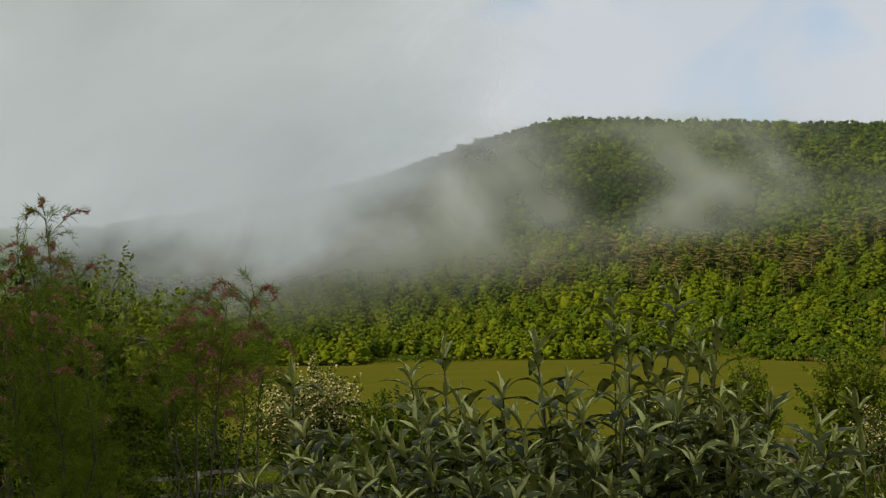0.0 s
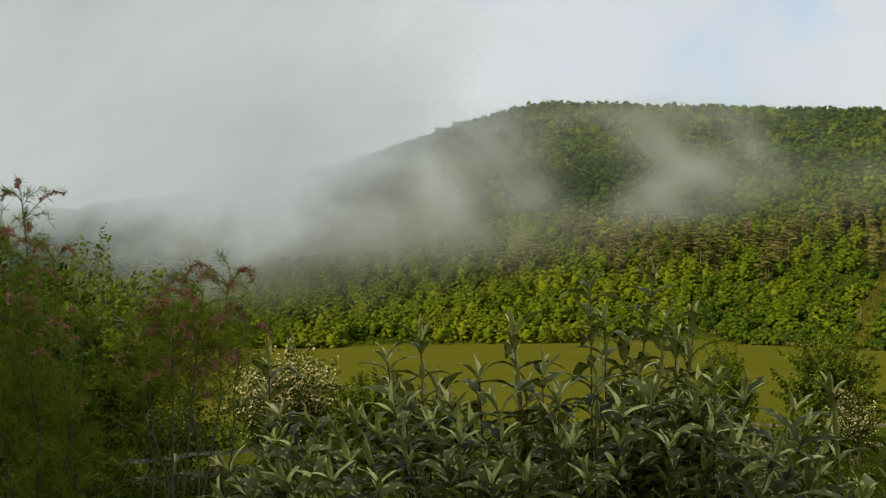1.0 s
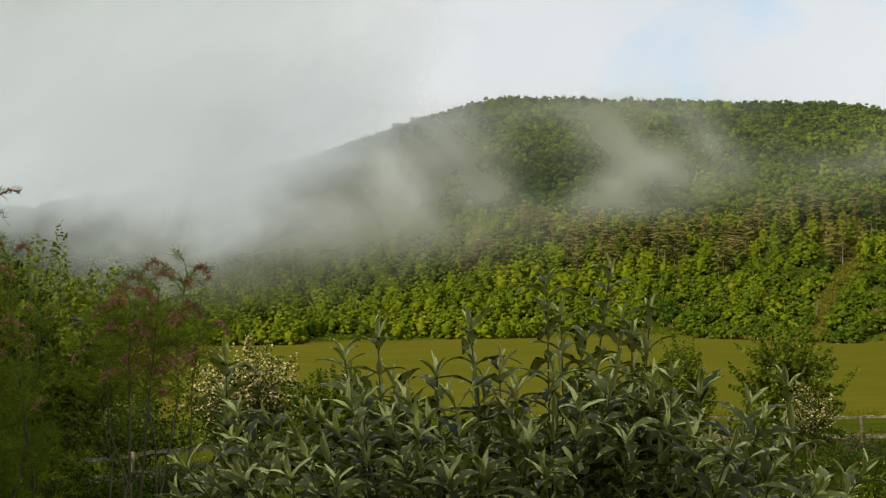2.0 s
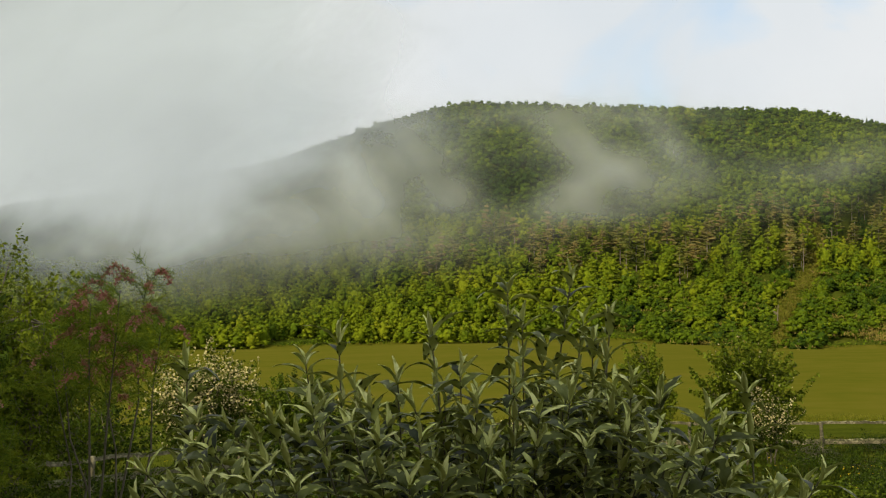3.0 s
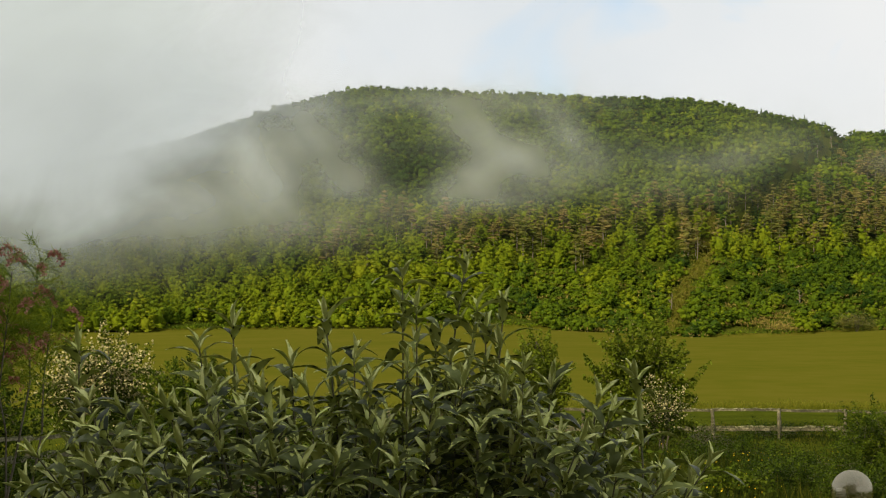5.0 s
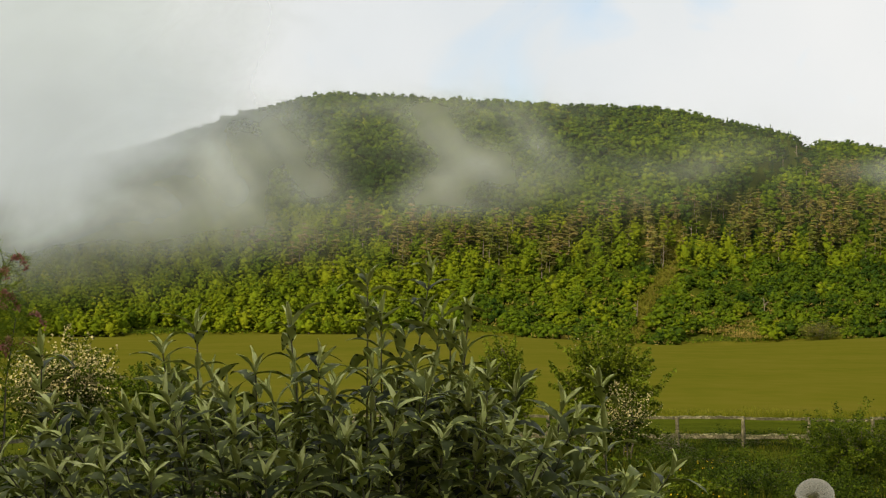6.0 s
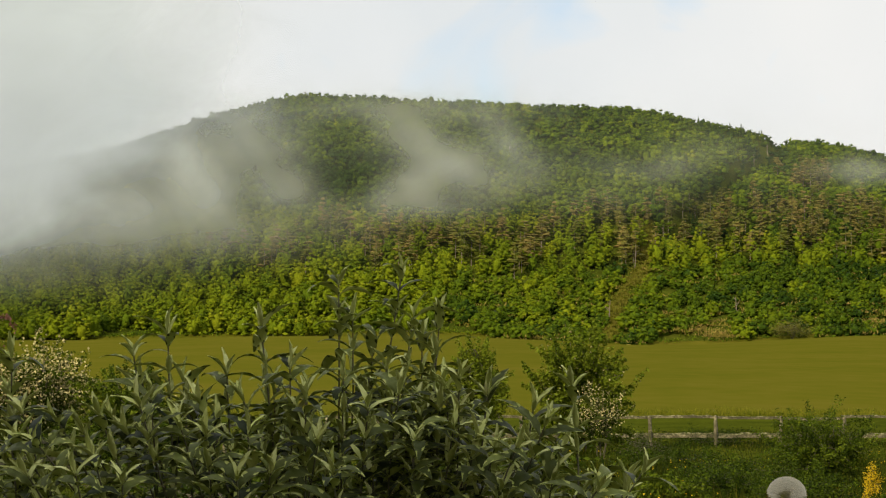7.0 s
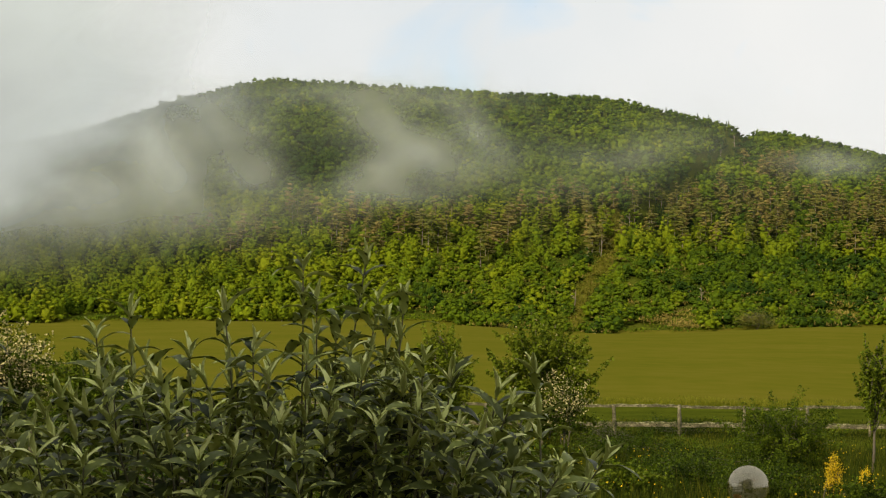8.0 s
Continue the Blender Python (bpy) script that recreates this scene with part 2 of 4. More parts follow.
def bm_mesh(name, bm, mats, smooth=True):
    me = bpy.data.meshes.new(name)
    bm.to_mesh(me)
    bm.free()
    for m in mats:
        me.materials.append(m)
    for p in me.polygons:
        p.use_smooth = smooth
    return me


# ---- the land ----
EYE = 3.0
FOOT, RIDGE = 440.0, 640.0
SKY_U = [-0.45, -0.3766, -0.313, -0.249, -0.2017, -0.166, -0.1285, -0.0896, -0.0702, -0.051, -0.0318, 0.0, 0.0389, 0.0709, 0.1031, 0.1549, 0.1777, 0.2005, 0.23, 0.2392, 0.2481, 0.2794, 0.2992, 0.3211, 0.355, 0.45]
SKY_V = [0.068, 0.0720, 0.0760, 0.0800, 0.0865, 0.0956, 0.1047, 0.1169, 0.1224, 0.128, 0.1325, 0.1328, 0.1306, 0.1287, 0.1264, 0.1273, 0.1239, 0.1186, 0.112, 0.1075, 0.1082, 0.1046, 0.1011, 0.0969, 0.0885, 0.065]
# the foot of the woods rises and falls a little along the far side of the meadow
EDGE_U = [-0.3, -0.154, -0.054, 0.04, 0.105, 0.153, 0.195, 0.234, 0.283, 0.36]
EDGE_Z = [0.0, 0.05, 1.2, 1.46, 0.4, -0.74, -0.78, 0.45, 1.7, 1.8]
GULLY_S = [0.3, 0.385, 0.47, 0.6, 0.85, 1.0]
GULLY_U = [0.165, 0.1751, 0.1847, 0.1985, 0.2275, 0.2392]
TRACK_V = [-0.009, -0.007, 0.001, 0.0139, 0.0236, 0.035]
TRACK_U = [0.1410, 0.1417, 0.1432, 0.1463, 0.1527, 0.1623]
NEAR_Y = [-80, 12, 42, 61, 90, 440]
NEAR_Z = [0.0, 0.0, -0.75, -1.05, -1.05, 0.2]


def ridge_z(u):
    return EYE + np.interp(u, SKY_U, SKY_V) * RIDGE - 1.7


def land(x, y):
    """Height of the ground."""
    x, y = np.asarray(x, float), np.asarray(y, float)
    u = x / np.maximum(y, 30.0)
    low = np.interp(y, NEAR_Y, NEAR_Z)
    s = np.clip((y - FOOT) / (RIDGE - FOOT), 0, 1)
    over = np.clip(y - RIDGE, 0, 4000)
    z0 = low + np.clip((y - 150) / 290, 0, 1) ** 1.5 * (np.interp(u, EDGE_U, EDGE_Z) - 0.2)
    hill = (ridge_z(u) - z0) * s * (1 - 0.06 * np.sin(np.pi * s))
    gully = 13.0 * np.exp(-((u - np.interp(s, GULLY_S, GULLY_U)) / 0.006) ** 2) * np.clip(s * 5 - 1.6, 0, 1) * np.clip((1.02 - s) * 8, 0.12, 1)
    roll = 1.2 * np.sin(x * 0.06 + 1) * np.sin(y * 0.045) * np.clip(s * 4, 0, 1)
    return z0 + hill - gully + roll - np.clip(over * 0.10, 0, 55)


def build_ground():
    ys = np.concatenate([np.linspace(-80, 0, 6), np.linspace(4, 100, 40), np.linspace(108, 430, 36), np.linspace(436, 660, 70), np.geomspace(680, 4600, 16)])
    cs = np.concatenate([-np.geomspace(3.0, 1.02, 8), np.linspace(-1, 1, 110), np.geomspace(1.02, 3.0, 8)])
    W = np.maximum(30, 0.40 * ys)
    X, Y = cs[None] * W[:, None], np.repeat(ys[:, None], len(cs), 1)
    Z = land(X, Y)
    V = np.stack([X, Y, Z], -1).reshape(-1, 3)
    n = len(cs)
    i, j = np.meshgrid(np.arange(len(ys) - 1), np.arange(n - 1), indexing="ij")
    a = (i * n + j).ravel()
    F = np.stack([a, a + 1, a + n + 1, a + n], 1)
    cy = V[F].mean(1)[:, 1]
    idx = np.where(cy < 84, 0, np.where(cy < FOOT + 3, 1, 2))
    ob = new("ground", mesh_of("ground", V, F, [M_ROUGHGRASS, M_FIELD, M_FLOOR], idx=idx, smooth=True))
    tagged(ob, "garden, olive hay meadow and steep wooded hillside ground", "ground", kind="structure")


build_ground()


# ---- trees of the hillside ----
def core_of(rng, wide, tall, base, ring=(8, 5)):
    """The dense inside of a crown: a rough closed ovoid, as quads."""
    a, b = ring
    th = np.linspace(0, 2 * np.pi, a, endpoint=False)
    ph = np.linspace(-1.35, 1.4, b)
    V = np.array([[math.cos(t) * math.cos(p) * wide, math.sin(t) * math.cos(p) * wide, base + tall * (0.5 + 0.5 * math.sin(p))] for p in ph for t in th])
    V[:, :2] *= rng.uniform(0.7, 1.15, (len(V), 1))
    F = [(i * a + j, i * a + (j + 1) % a, (i + 1) * a + (j + 1) % a, (i + 1) * a + j) for i in range(b - 1) for j in range(a)]
    return V, np.array(F)


def clump_of(rng, r, flat=0.6, sides=5):
    """One leafy clump of a crown: a small ragged dome, as quads."""
    th = np.linspace(0, 2 * np.pi, sides, endpoint=False) + rng.uniform(0, 1.2)
    V = np.array([[math.cos(t) * math.cos(p) * r, math.sin(t) * math.cos(p) * r, math.sin(p) * r * flat] for p in (-0.8, 0.15, 1.2) for t in th])
    V *= rng.uniform(0.55, 1.4, (len(V), 1))
    a, e = rng.uniform(0, 6.28), rng.uniform(1.0, 1.7)
    along = np.array([math.cos(a), math.sin(a), rng.normal() * 0.25])
    V += np.outer(V @ along, along) * (e - 1) - np.array([0, 0, 0.1 * r])
    F = [(i * sides + j, i * sides + (j + 1) % sides, (i + 1) * sides + (j + 1) % sides, (i + 1) * sides + j) for i in range(2) for j in range(sides)]
    F.append((2 * sides, 2 * sides + 1, 2 * sides + 2, 2 * sides + 3))
    return V, np.array(F)


def broad_template(clumps, per, size, rng, tall=1.7, base=0.12, peak=0.45, sides=5, ring=(8, 5)):
    """A leafy crown about one metre in radius with its foot at the origin: clumps and sprays of leaves round a dense core.
    peak: where up the crown it is widest."""
    f1, f2, f3 = rng.uniform(0, 6.28, 3)
    z = (np.arange(clumps) + rng.uniform(0, 1, clumps)) / clumps
    th = np.arange(clumps) * 2.4 + rng.normal(size=clumps) * 0.4 + f1
    wide = np.where(z < peak, np.sqrt(np.clip(1 - ((peak - z) / (peak + 0.25)) ** 2, 0, 1)), np.sqrt(np.clip(1 - ((z - peak) / (1.04 - peak)) ** 2, 0, 1)))
    wide = wide * (1 + 0.22 * np.sin(2 * th + f1) + 0.14 * np.sin(3 * th + f2 + 4 * z))
    rr = wide * rng.uniform(0.55, 0.85, clumps)
    L = np.stack([np.cos(th) * rr, np.sin(th) * rr, base + tall * z * (1 + 0.12 * np.sin(th + f3))], 1)
    R = rng.uniform(0.19, 0.40, clumps) * (14 / clumps) ** 0.5 * (1.1 - 0.35 * z)
    k = np.repeat(np.arange(clumps), per)
    q = len(k)
    out = unit(L - np.array([0, 0, base + tall * 0.42]))
    d = unit(rng.normal(size=(q, 3)) + out[k] * 0.8 + np.array([0, 0, 0.35]))
    C = L[k] + d * np.array([1, 1, 0.75]) * (R[k] * rng.uniform(0.8, 1.2, q))[:, None]
    V, F = leaves(C, d + rng.normal(size=d.shape) * 0.35, rng.uniform(0.5, 1.4, q) * size, aspect=0.75, rng=rng)
    own = rng.normal(size=clumps) * 0.05
    # the core's tone is a little darker, inner shade put into its colour
    c, cf = core_of(rng, 0.55, tall * 0.72, base + 0.02, ring)
    Vs, Fs, Ts, n = [V, c], [F, cf + len(V)], [np.repeat(own[k], 4), np.full(len(c), -0.05)], len(V) + len(c)
    for i in range(clumps):
        b, bf = clump_of(rng, R[i] * 0.95, sides=sides)
        Vs.append(b + L[i])
        Fs.append(bf + n)
        Ts.append(np.full(len(b), own[i]))
        n += len(b)
    return np.concatenate(Vs), np.concatenate(Fs), np.concatenate(Ts)


def pine_template(rng, size, storeys=8):
    """An open pine, height about 2.6: uneven flat sprays of needles in storeys up a bare stem."""
    Vs, Fs, Ts, n = [], [], [], 0
    for i in range(storeys):
        h = i / (storeys - 1)
        w = (0.75 * (1 - h) ** 0.7 + 0.10) * rng.uniform(0.7, 1.2)
        for b in range(rng.integers(2, 4) if h < 0.9 else 1):
            th, rr = rng.uniform(0, 6.28), w * rng.uniform(0.3, 0.8)
            at = np.array([math.cos(th) * rr, math.sin(th) * rr, 0.8 + 1.75 * h + rng.normal() * 0.09 - rr * 0.1])
            r, own = rng.uniform(0.17, 0.33) * (1.1 - 0.4 * h), rng.normal() * 0.09
            V, F = clump_of(rng, r, flat=0.38)
            d = unit(rng.normal(size=(5, 3)) * np.array([1, 1, 0.5]) + np.array([0, 0, 0.2]))
            Q, G = leaves(d * np.array([1, 1, 0.4]) * r * rng.uniform(0.9, 1.35, (5, 1)), d + np.array([0, 0, 0.6]), rng.uniform(0.6, 1.3, 5) * size, aspect=0.5, rng=rng)
            for P, K in ((V, F), (Q, G)):
                Vs.append(P + at)
                Fs.append(K + n)
                Ts.append(np.full(len(P), own))
                n += len(P)
    return np.concatenate(Vs), np.concatenate(Fs), np.concatenate(Ts)


def spire_template(quads, size, rng):
    """A narrow fir, height about 2.6."""
    z = rng.uniform(0.3, 2.6, quads)
    r = (2.65 - z) * 0.27 * np.sqrt(rng.uniform(0.3, 1, quads))
    th = rng.uniform(0, 6.28, quads)
    C = np.stack([np.cos(th) * r, np.sin(th) * r, z - r * 0.3], 1)
    N = np.stack([np.cos(th), np.sin(th), np.full(quads, 0.5)], 1) + rng.normal(size=(quads, 3)) * 0.3
    V, F = leaves(C, N, rng.uniform(0.7, 1.2, quads) * size, rng=rng)
    return V, F, np.zeros(len(V))


def inside(u, v, u0, u1, v0, v1):
    return (u > u0) & (u < u1) & (v > v0) & (v < v1)


PINE_U = [-0.09, -0.07, -0.02, 0.1, 0.13, 0.18, 0.23, 0.36]
PINE_LOW = [0.050, 0.043, 0.039, 0.040, 0.042, 0.046, 0.047, 0.046]
PINE_TOP = [0.050, 0.052, 0.060, 0.061, 0.070, 0.074, 0.077, 0.074]


def build_forest():
    rng = np.random.default_rng(11)
    tall = [broad_template(20, 8, 0.072, rng, tall=t, peak=p) for t, p in ((1.9, 0.4), (2.2, 0.35), (1.6, 0.5), (2.0, 0.3), (1.7, 0.45), (2.4, 0.38), (1.8, 0.32))]
    round_ = [broad_template(17, 9, 0.075, rng, tall=t, base=0.04, peak=p) for t, p in ((1.15, 0.42), (1.3, 0.5), (1.0, 0.4), (1.25, 0.38), (1.45, 0.45))]
    mid = [broad_template(8, 5, 0.11, rng, tall=t, peak=0.45, sides=4, ring=(5, 4)) for t in (1.2, 1.35, 1.5, 1.1, 1.4, 1.6)]
    high = [broad_template(5, 4, 0.14, rng, tall=t, peak=0.45, sides=4, ring=(4, 4)) for t in (1.0, 1.15, 1.25, 0.95, 1.1, 1.35)]
    veiled = [broad_template(4, 1, 0.2, rng, tall=1.2, sides=4, ring=(4, 4)) for _ in range(4)]
    pines = [pine_template(rng, 0.088) for _ in range(7)]
    firs = [spire_template(90, 0.13, rng) for _ in range(4)]
    woods, stand, dry = Soup(), Soup(), Soup()
    stem, stem_f = tube([(0, 0, -0.1), (0.01, 0, 0.9), (0, 0.02, 2.2)], [0.036, 0.028, 0.010], 4)
    edge_trees = []
    y, row = FOOT + 3.0, 0
    while y < RIDGE + 10:
        rise = (y - FOOT) / (RIDGE - FOOT)
        step = 3.3 if y < FOOT + 9 else 4.8 if rise < 0.42 else 3.9 if rise < 0.8 else 3.2 if rise < 0.965 else 2.4
        for x in np.arange(-0.375 * y, 0.34 * y, step):
            px, py = x + (rng.uniform(-0.32, 0.32) + 0.5 * (row % 2)) * step, y + rng.uniform(-0.35, 0.35) * step
            if y < FOOT + 9:
                py += 5.0 * math.sin(px * 0.09) + 3.0 * math.sin(px * 0.23 + 2) - 2.0
            z = float(land(px, py))
            u, v = px / py, (z + 4 - EYE) / py
            s = (py - FOOT) / (RIDGE - FOOT)
            wob = 0.006 * math.sin(u * 90) + 0.004 * math.sin(u * 210 + 1)
            a = rng.uniform(0, 6.28)
            rot = np.array([[math.cos(a), -math.sin(a), 0], [math.sin(a), math.cos(a), 0], [0, 0, 1]])
            at = np.array([px, py, z])
            patch = noise.noise(Vec((px * 0.03, py * 0.05, 3.0)))
            broad = noise.noise(Vec((px * 0.011 + py * 0.012, py * 0.022, 8.0)))
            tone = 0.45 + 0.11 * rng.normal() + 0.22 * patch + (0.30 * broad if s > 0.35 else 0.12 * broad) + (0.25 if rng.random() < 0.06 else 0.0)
            low_v, top_v = np.interp(u, PINE_U, PINE_LOW), np.interp(u, PINE_U, PINE_TOP)
            share = (0.60 if patch > -0.25 else 0.35) * (1.0 if u < 0.1 or v > 0.05 else 0.7)
            pine = (low_v < v + wob * 0.4 < top_v and rng.random() < share) or (inside(u, v, 0.236, 0.272, 0.083, 0.094) and rng.random() < 0.6)
            scrub = u > 0.06 + wob and v < low_v - 0.004 + wob * 0.4
            vg = v - 4 / py
            track = vg < 0.036 and (abs(u - np.interp(vg, TRACK_V, TRACK_U)) < 0.0052 or abs(u - np.interp(vg + 0.008, TRACK_V, TRACK_U)) < 0.0048)
            bare = inside(u, v + wob * 0.4, 0.178, 0.216, -0.004, 0.012) or inside(u, v, 0.285, 0.33, 0.008, 0.020) or inside(u, v, 0.095, 0.112, 0.0, 0.008)
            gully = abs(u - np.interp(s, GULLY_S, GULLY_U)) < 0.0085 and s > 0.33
            if track or (u < -0.2 and s > 0.45 and rng.random() < 0.6):
                continue
            if scrub and ((bare and rng.random() < 0.75) or rng.random() < 0.32):
                k = 130 if bare else 60
                C = at + rng.normal(size=(k, 3)) * np.array([2.3, 2.3, 0.12]) + np.array([0, 0, 0.35])
                V, F = blades(C, rng.normal(size=(k, 3)) * 0.9 + np.array([0, 0, 1]), rng.uniform(0.4, 1.3, k), 0.14, rng=rng)
                dry.add(V, F, rng.uniform(0.3, 0.8))
                if bare and rng.random() < 0.8:
                    continue
            soup = woods
            stretch_z = rng.uniform(0.85, 1.2)
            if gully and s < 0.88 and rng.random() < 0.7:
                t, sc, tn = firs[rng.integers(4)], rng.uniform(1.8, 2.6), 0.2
            elif 0.19 < u < 0.236 and s > 0.93 and rng.random() < 0.3:
                t, sc, tn = firs[rng.integers(4)], rng.uniform(1.0, 1.5), 0.15
            elif pine:
                t, sc, soup, tn = pines[rng.integers(7)], rng.uniform(2.5, 3.7), stand, rng.uniform(0.2, 0.85)
                stand.add(stem @ rot.T * sc + at, stem_f, 0.9, 1)
            elif u < -0.18 and s > 0.4:
                t, sc, tn = veiled[rng.integers(4)], rng.uniform(2.2, 3.0) * (1.0 if s < 0.85 else 0.75), tone
            elif scrub:
                t, sc, tn = round_[rng.integers(5)], rng.uniform(2.0, 3.1), tone - (0.14 if u < 0.17 else 0.24)
            elif s < 0.42:
                t, sc, tn = tall[rng.integers(7)], rng.uniform(2.0, 2.9), tone + 0.10
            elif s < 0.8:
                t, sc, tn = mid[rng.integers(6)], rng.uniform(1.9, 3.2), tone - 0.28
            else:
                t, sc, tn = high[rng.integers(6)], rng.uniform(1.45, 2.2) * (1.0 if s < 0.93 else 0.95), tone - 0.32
            # shade of the gully is put into the foliage tone of its trees
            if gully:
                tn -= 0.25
            if s > 0.85:
                at = at - np.array([0, 0, (0.1 if s < 0.93 else 0.3) * sc])
            V, F, dt = t
            if py < FOOT + 7 and soup is woods:
                edge_trees.append((t, at, a, sc, tn))
                continue
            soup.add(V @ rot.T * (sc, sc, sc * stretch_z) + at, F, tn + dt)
            if scrub and rng.random() < 0.7:
                V, F, dt = mid[rng.integers(6)]
                off = np.array([rng.uniform(-2.4, 2.4), rng.uniform(-2.4, 2.4), 0.0])
                off[2] = float(land(px + off[0], py + off[1])) - z
                woods.add(V @ rot * sc * 0.6 + at + off, F, tn + dt + rng.normal() * 0.10)
        y, row = y + step * 0.94, row + 1
    # undergrowth
    for i in range(2600):
        y = FOOT + 1 + 170 * rng.random() ** 2.2
        x = rng.uniform(-0.36, 0.34) * y
        at = np.array([x, y, float(land(x, y))])
        k = 14
        C = at + rng.normal(size=(k, 3)) * np.array([1.2, 0.8, 0.25]) + np.array([0, 0, 0.4])
        V, F = leaves(C, rng.normal(size=(k, 3)) + np.array([0, -0.4, 0.8]), rng.uniform(0.15, 0.35, k), rng=rng)
        woods.add(V, F, rng.uniform(0.1, 0.55))
    # grass of the track up the slope
    for i in range(520):
        y, u = FOOT + 1 + 105 * rng.random(), 0.15
        for _ in range(3):
            u = float(np.interp((float(land(u * y, y)) - EYE) / y, TRACK_V, TRACK_U))
        x, k = (u + rng.normal() * 0.0024) * y, 40
        C = np.array([x, y, float(land(x, y)) + 0.1]) + rng.normal(size=(k, 3)) * np.array([0.8, 1.4, 0.1])
        V, F = blades(C, rng.normal(size=(k, 3)) * 0.6 + np.array([0, 0, 1]), rng.uniform(0.3, 0.9, k), 0.12, rng=rng)
        dry.add(V, F, rng.uniform(-0.1, 0.25))
    made = {}
    for t, at, a, sc, tn in edge_trees:
        key = (id(t), int(tn * 5))
        if key not in made:
            V, F, dt = t
            made[key] = mesh_of("crown", V, F, [M_BROAD], tone=np.clip(int(tn * 5) / 5 + 0.1, 0, 1) + dt, smooth=True)
        tree = tagged(new("edge_tree"), "fresh green bushy tree at the meadow edge" if tn > 0.45 else "dark green bushy tree at the meadow edge", "tree", group="trees along the meadow edge")
        tree.matrix_world = Matrix.Translation(Vec(at)) @ Matrix.Rotation(a, 4, "Z") @ Matrix.Scale(sc, 4)
        part("crown", made[key], tree)
        if "trunk" not in made:
            made["trunk"] = mesh_of("trunk", stem, stem_f, [M_BARK], smooth=True)
        part("trunk", made["trunk"], tree).scale = (1.5, 1.5, 0.45)
    tagged(new("broadleaf_woods", woods.mesh("broadleaf_woods", [M_BROAD], smooth=True)), "dense fresh green broadleaf woods on the hillside", "woods", kind="stuff")
    tagged(new("pine_stand", stand.mesh("pine_stand", [M_PINE, M_BARK_PALE])), "brownish open pine trees with bare stems on the slope", "pine trees", kind="stuff")
    tagged(new("dry_hill_grass", dry.mesh("dry_hill_grass", [M_DRY])), "tall straw-coloured dry grass between hillside bushes", "grass", kind="stuff")


build_forest()


# ---- mist ----
def mist_mat(name, colour, onward_colour):
    m, n, l = mat_new(name)
    at = n.new("ShaderNodeAttribute")
    at.attribute_name = "tone"
    tc = n.new("ShaderNodeTexCoord")
    nz = n.new("ShaderNodeTexNoise")
    nz.inputs["Scale"].default_value, nz.inputs["Detail"].default_value, nz.inputs["Distortion"].default_value = 0.03, 4.0, 0.8
    mp = n.new("ShaderNodeMapping")
    mp.inputs["Scale"].default_value = (1.0, 0.0, 1.0)
    l.new(tc.outputs["Object"], mp.inputs[0])
    l.new(mp.outputs[0], nz.inputs["Vector"])
    mr = n.new("ShaderNodeMapRange")
    mr.inputs[1].default_value, mr.inputs[2].default_value, mr.inputs[3].default_value, mr.inputs[4].default_value = 0.25, 0.75, 0.55, 1.45
    l.new(nz.outputs["Fac"], mr.inputs[0])
    mu = n.new("ShaderNodeMath")
    mu.operation = "MULTIPLY"
    l.new(at.outputs["Fac"], mu.inputs[0])
    l.new(mr.outputs[0], mu.inputs[1])
    ex = n.new("ShaderNodeMath")
    ex.operation = "POWER"
    ex.inputs[0].default_value = math.exp(-1)
    l.new(mu.outputs[0], ex.inputs[1])
    d = n.new("ShaderNodeBsdfDiffuse")
    thick = n.new("ShaderNodeTexNoise")
    thick.inputs["Scale"].default_value, thick.inputs["Detail"].default_value = 0.011, 4.0
    l.new(mp.outputs[0], thick.inputs["Vector"])
    hue = ramp_node(n, [(0.3, tuple(c * 0.84 for c in colour)), (0.7, tuple(c * 1.12 for c in colour))])
    l.new(thick.outputs["Fac"], hue.inputs[0])
    l.new(hue.outputs[0], d.inputs[0])
    t = n.new("ShaderNodeBsdfTransparent")
    onward = n.new("ShaderNodeBsdfTranslucent")
    onward.inputs[0].default_value = (*onward_colour, 1)
    scatter = n.new("ShaderNodeAddShader")
    l.new(d.outputs[0], scatter.inputs[0])
    l.new(onward.outputs[0], scatter.inputs[1])
    mix = n.new("ShaderNodeMixShader")
    l.new(ex.outputs[0], mix.inputs[0])
    l.new(scatter.outputs[0], mix.inputs[1])
    l.new(t.outputs[0], mix.inputs[2])
    o = n.new("ShaderNodeOutputMaterial")
    l.new(mix.outputs[0], o.inputs[0])
    return m


# mist in two tints: the sun's warmth is put into the first colour
M_MIST = mist_mat("sunlit_mist", (0.243, 0.250, 0.198), (0.515, 0.515, 0.40))
M_BANK = mist_mat("cloud_bank_mist", (0.290, 0.330, 0.375), (0.34, 0.352, 0.36))


def soft_noise(X, Y, seed):
    """Smooth noise of a few octaves over a plane, about -1 to 1."""
    rng = np.random.default_rng(seed)
    total, amp = np.zeros_like(X), 0.55
    for o in range(4):
        G = rng.uniform(-1, 1, (64, 64))
        x, y = X * 2**o + 7.3 * o, Y * 2**o + 3.1 * o
        i, j = np.floor(x).astype(int), np.floor(y).astype(int)
        fx, fy = x - i, y - j
        fx, fy = fx * fx * (3 - 2 * fx), fy * fy * (3 - 2 * fy)
        g = lambda a, b: G[a % 64, b % 64]
        total += amp * ((g(i, j) * (1 - fx) + g(i + 1, j) * fx) * (1 - fy) + (g(i, j + 1) * (1 - fx) + g(i + 1, j + 1) * fx) * fy)
        amp *= 0.55
    return total


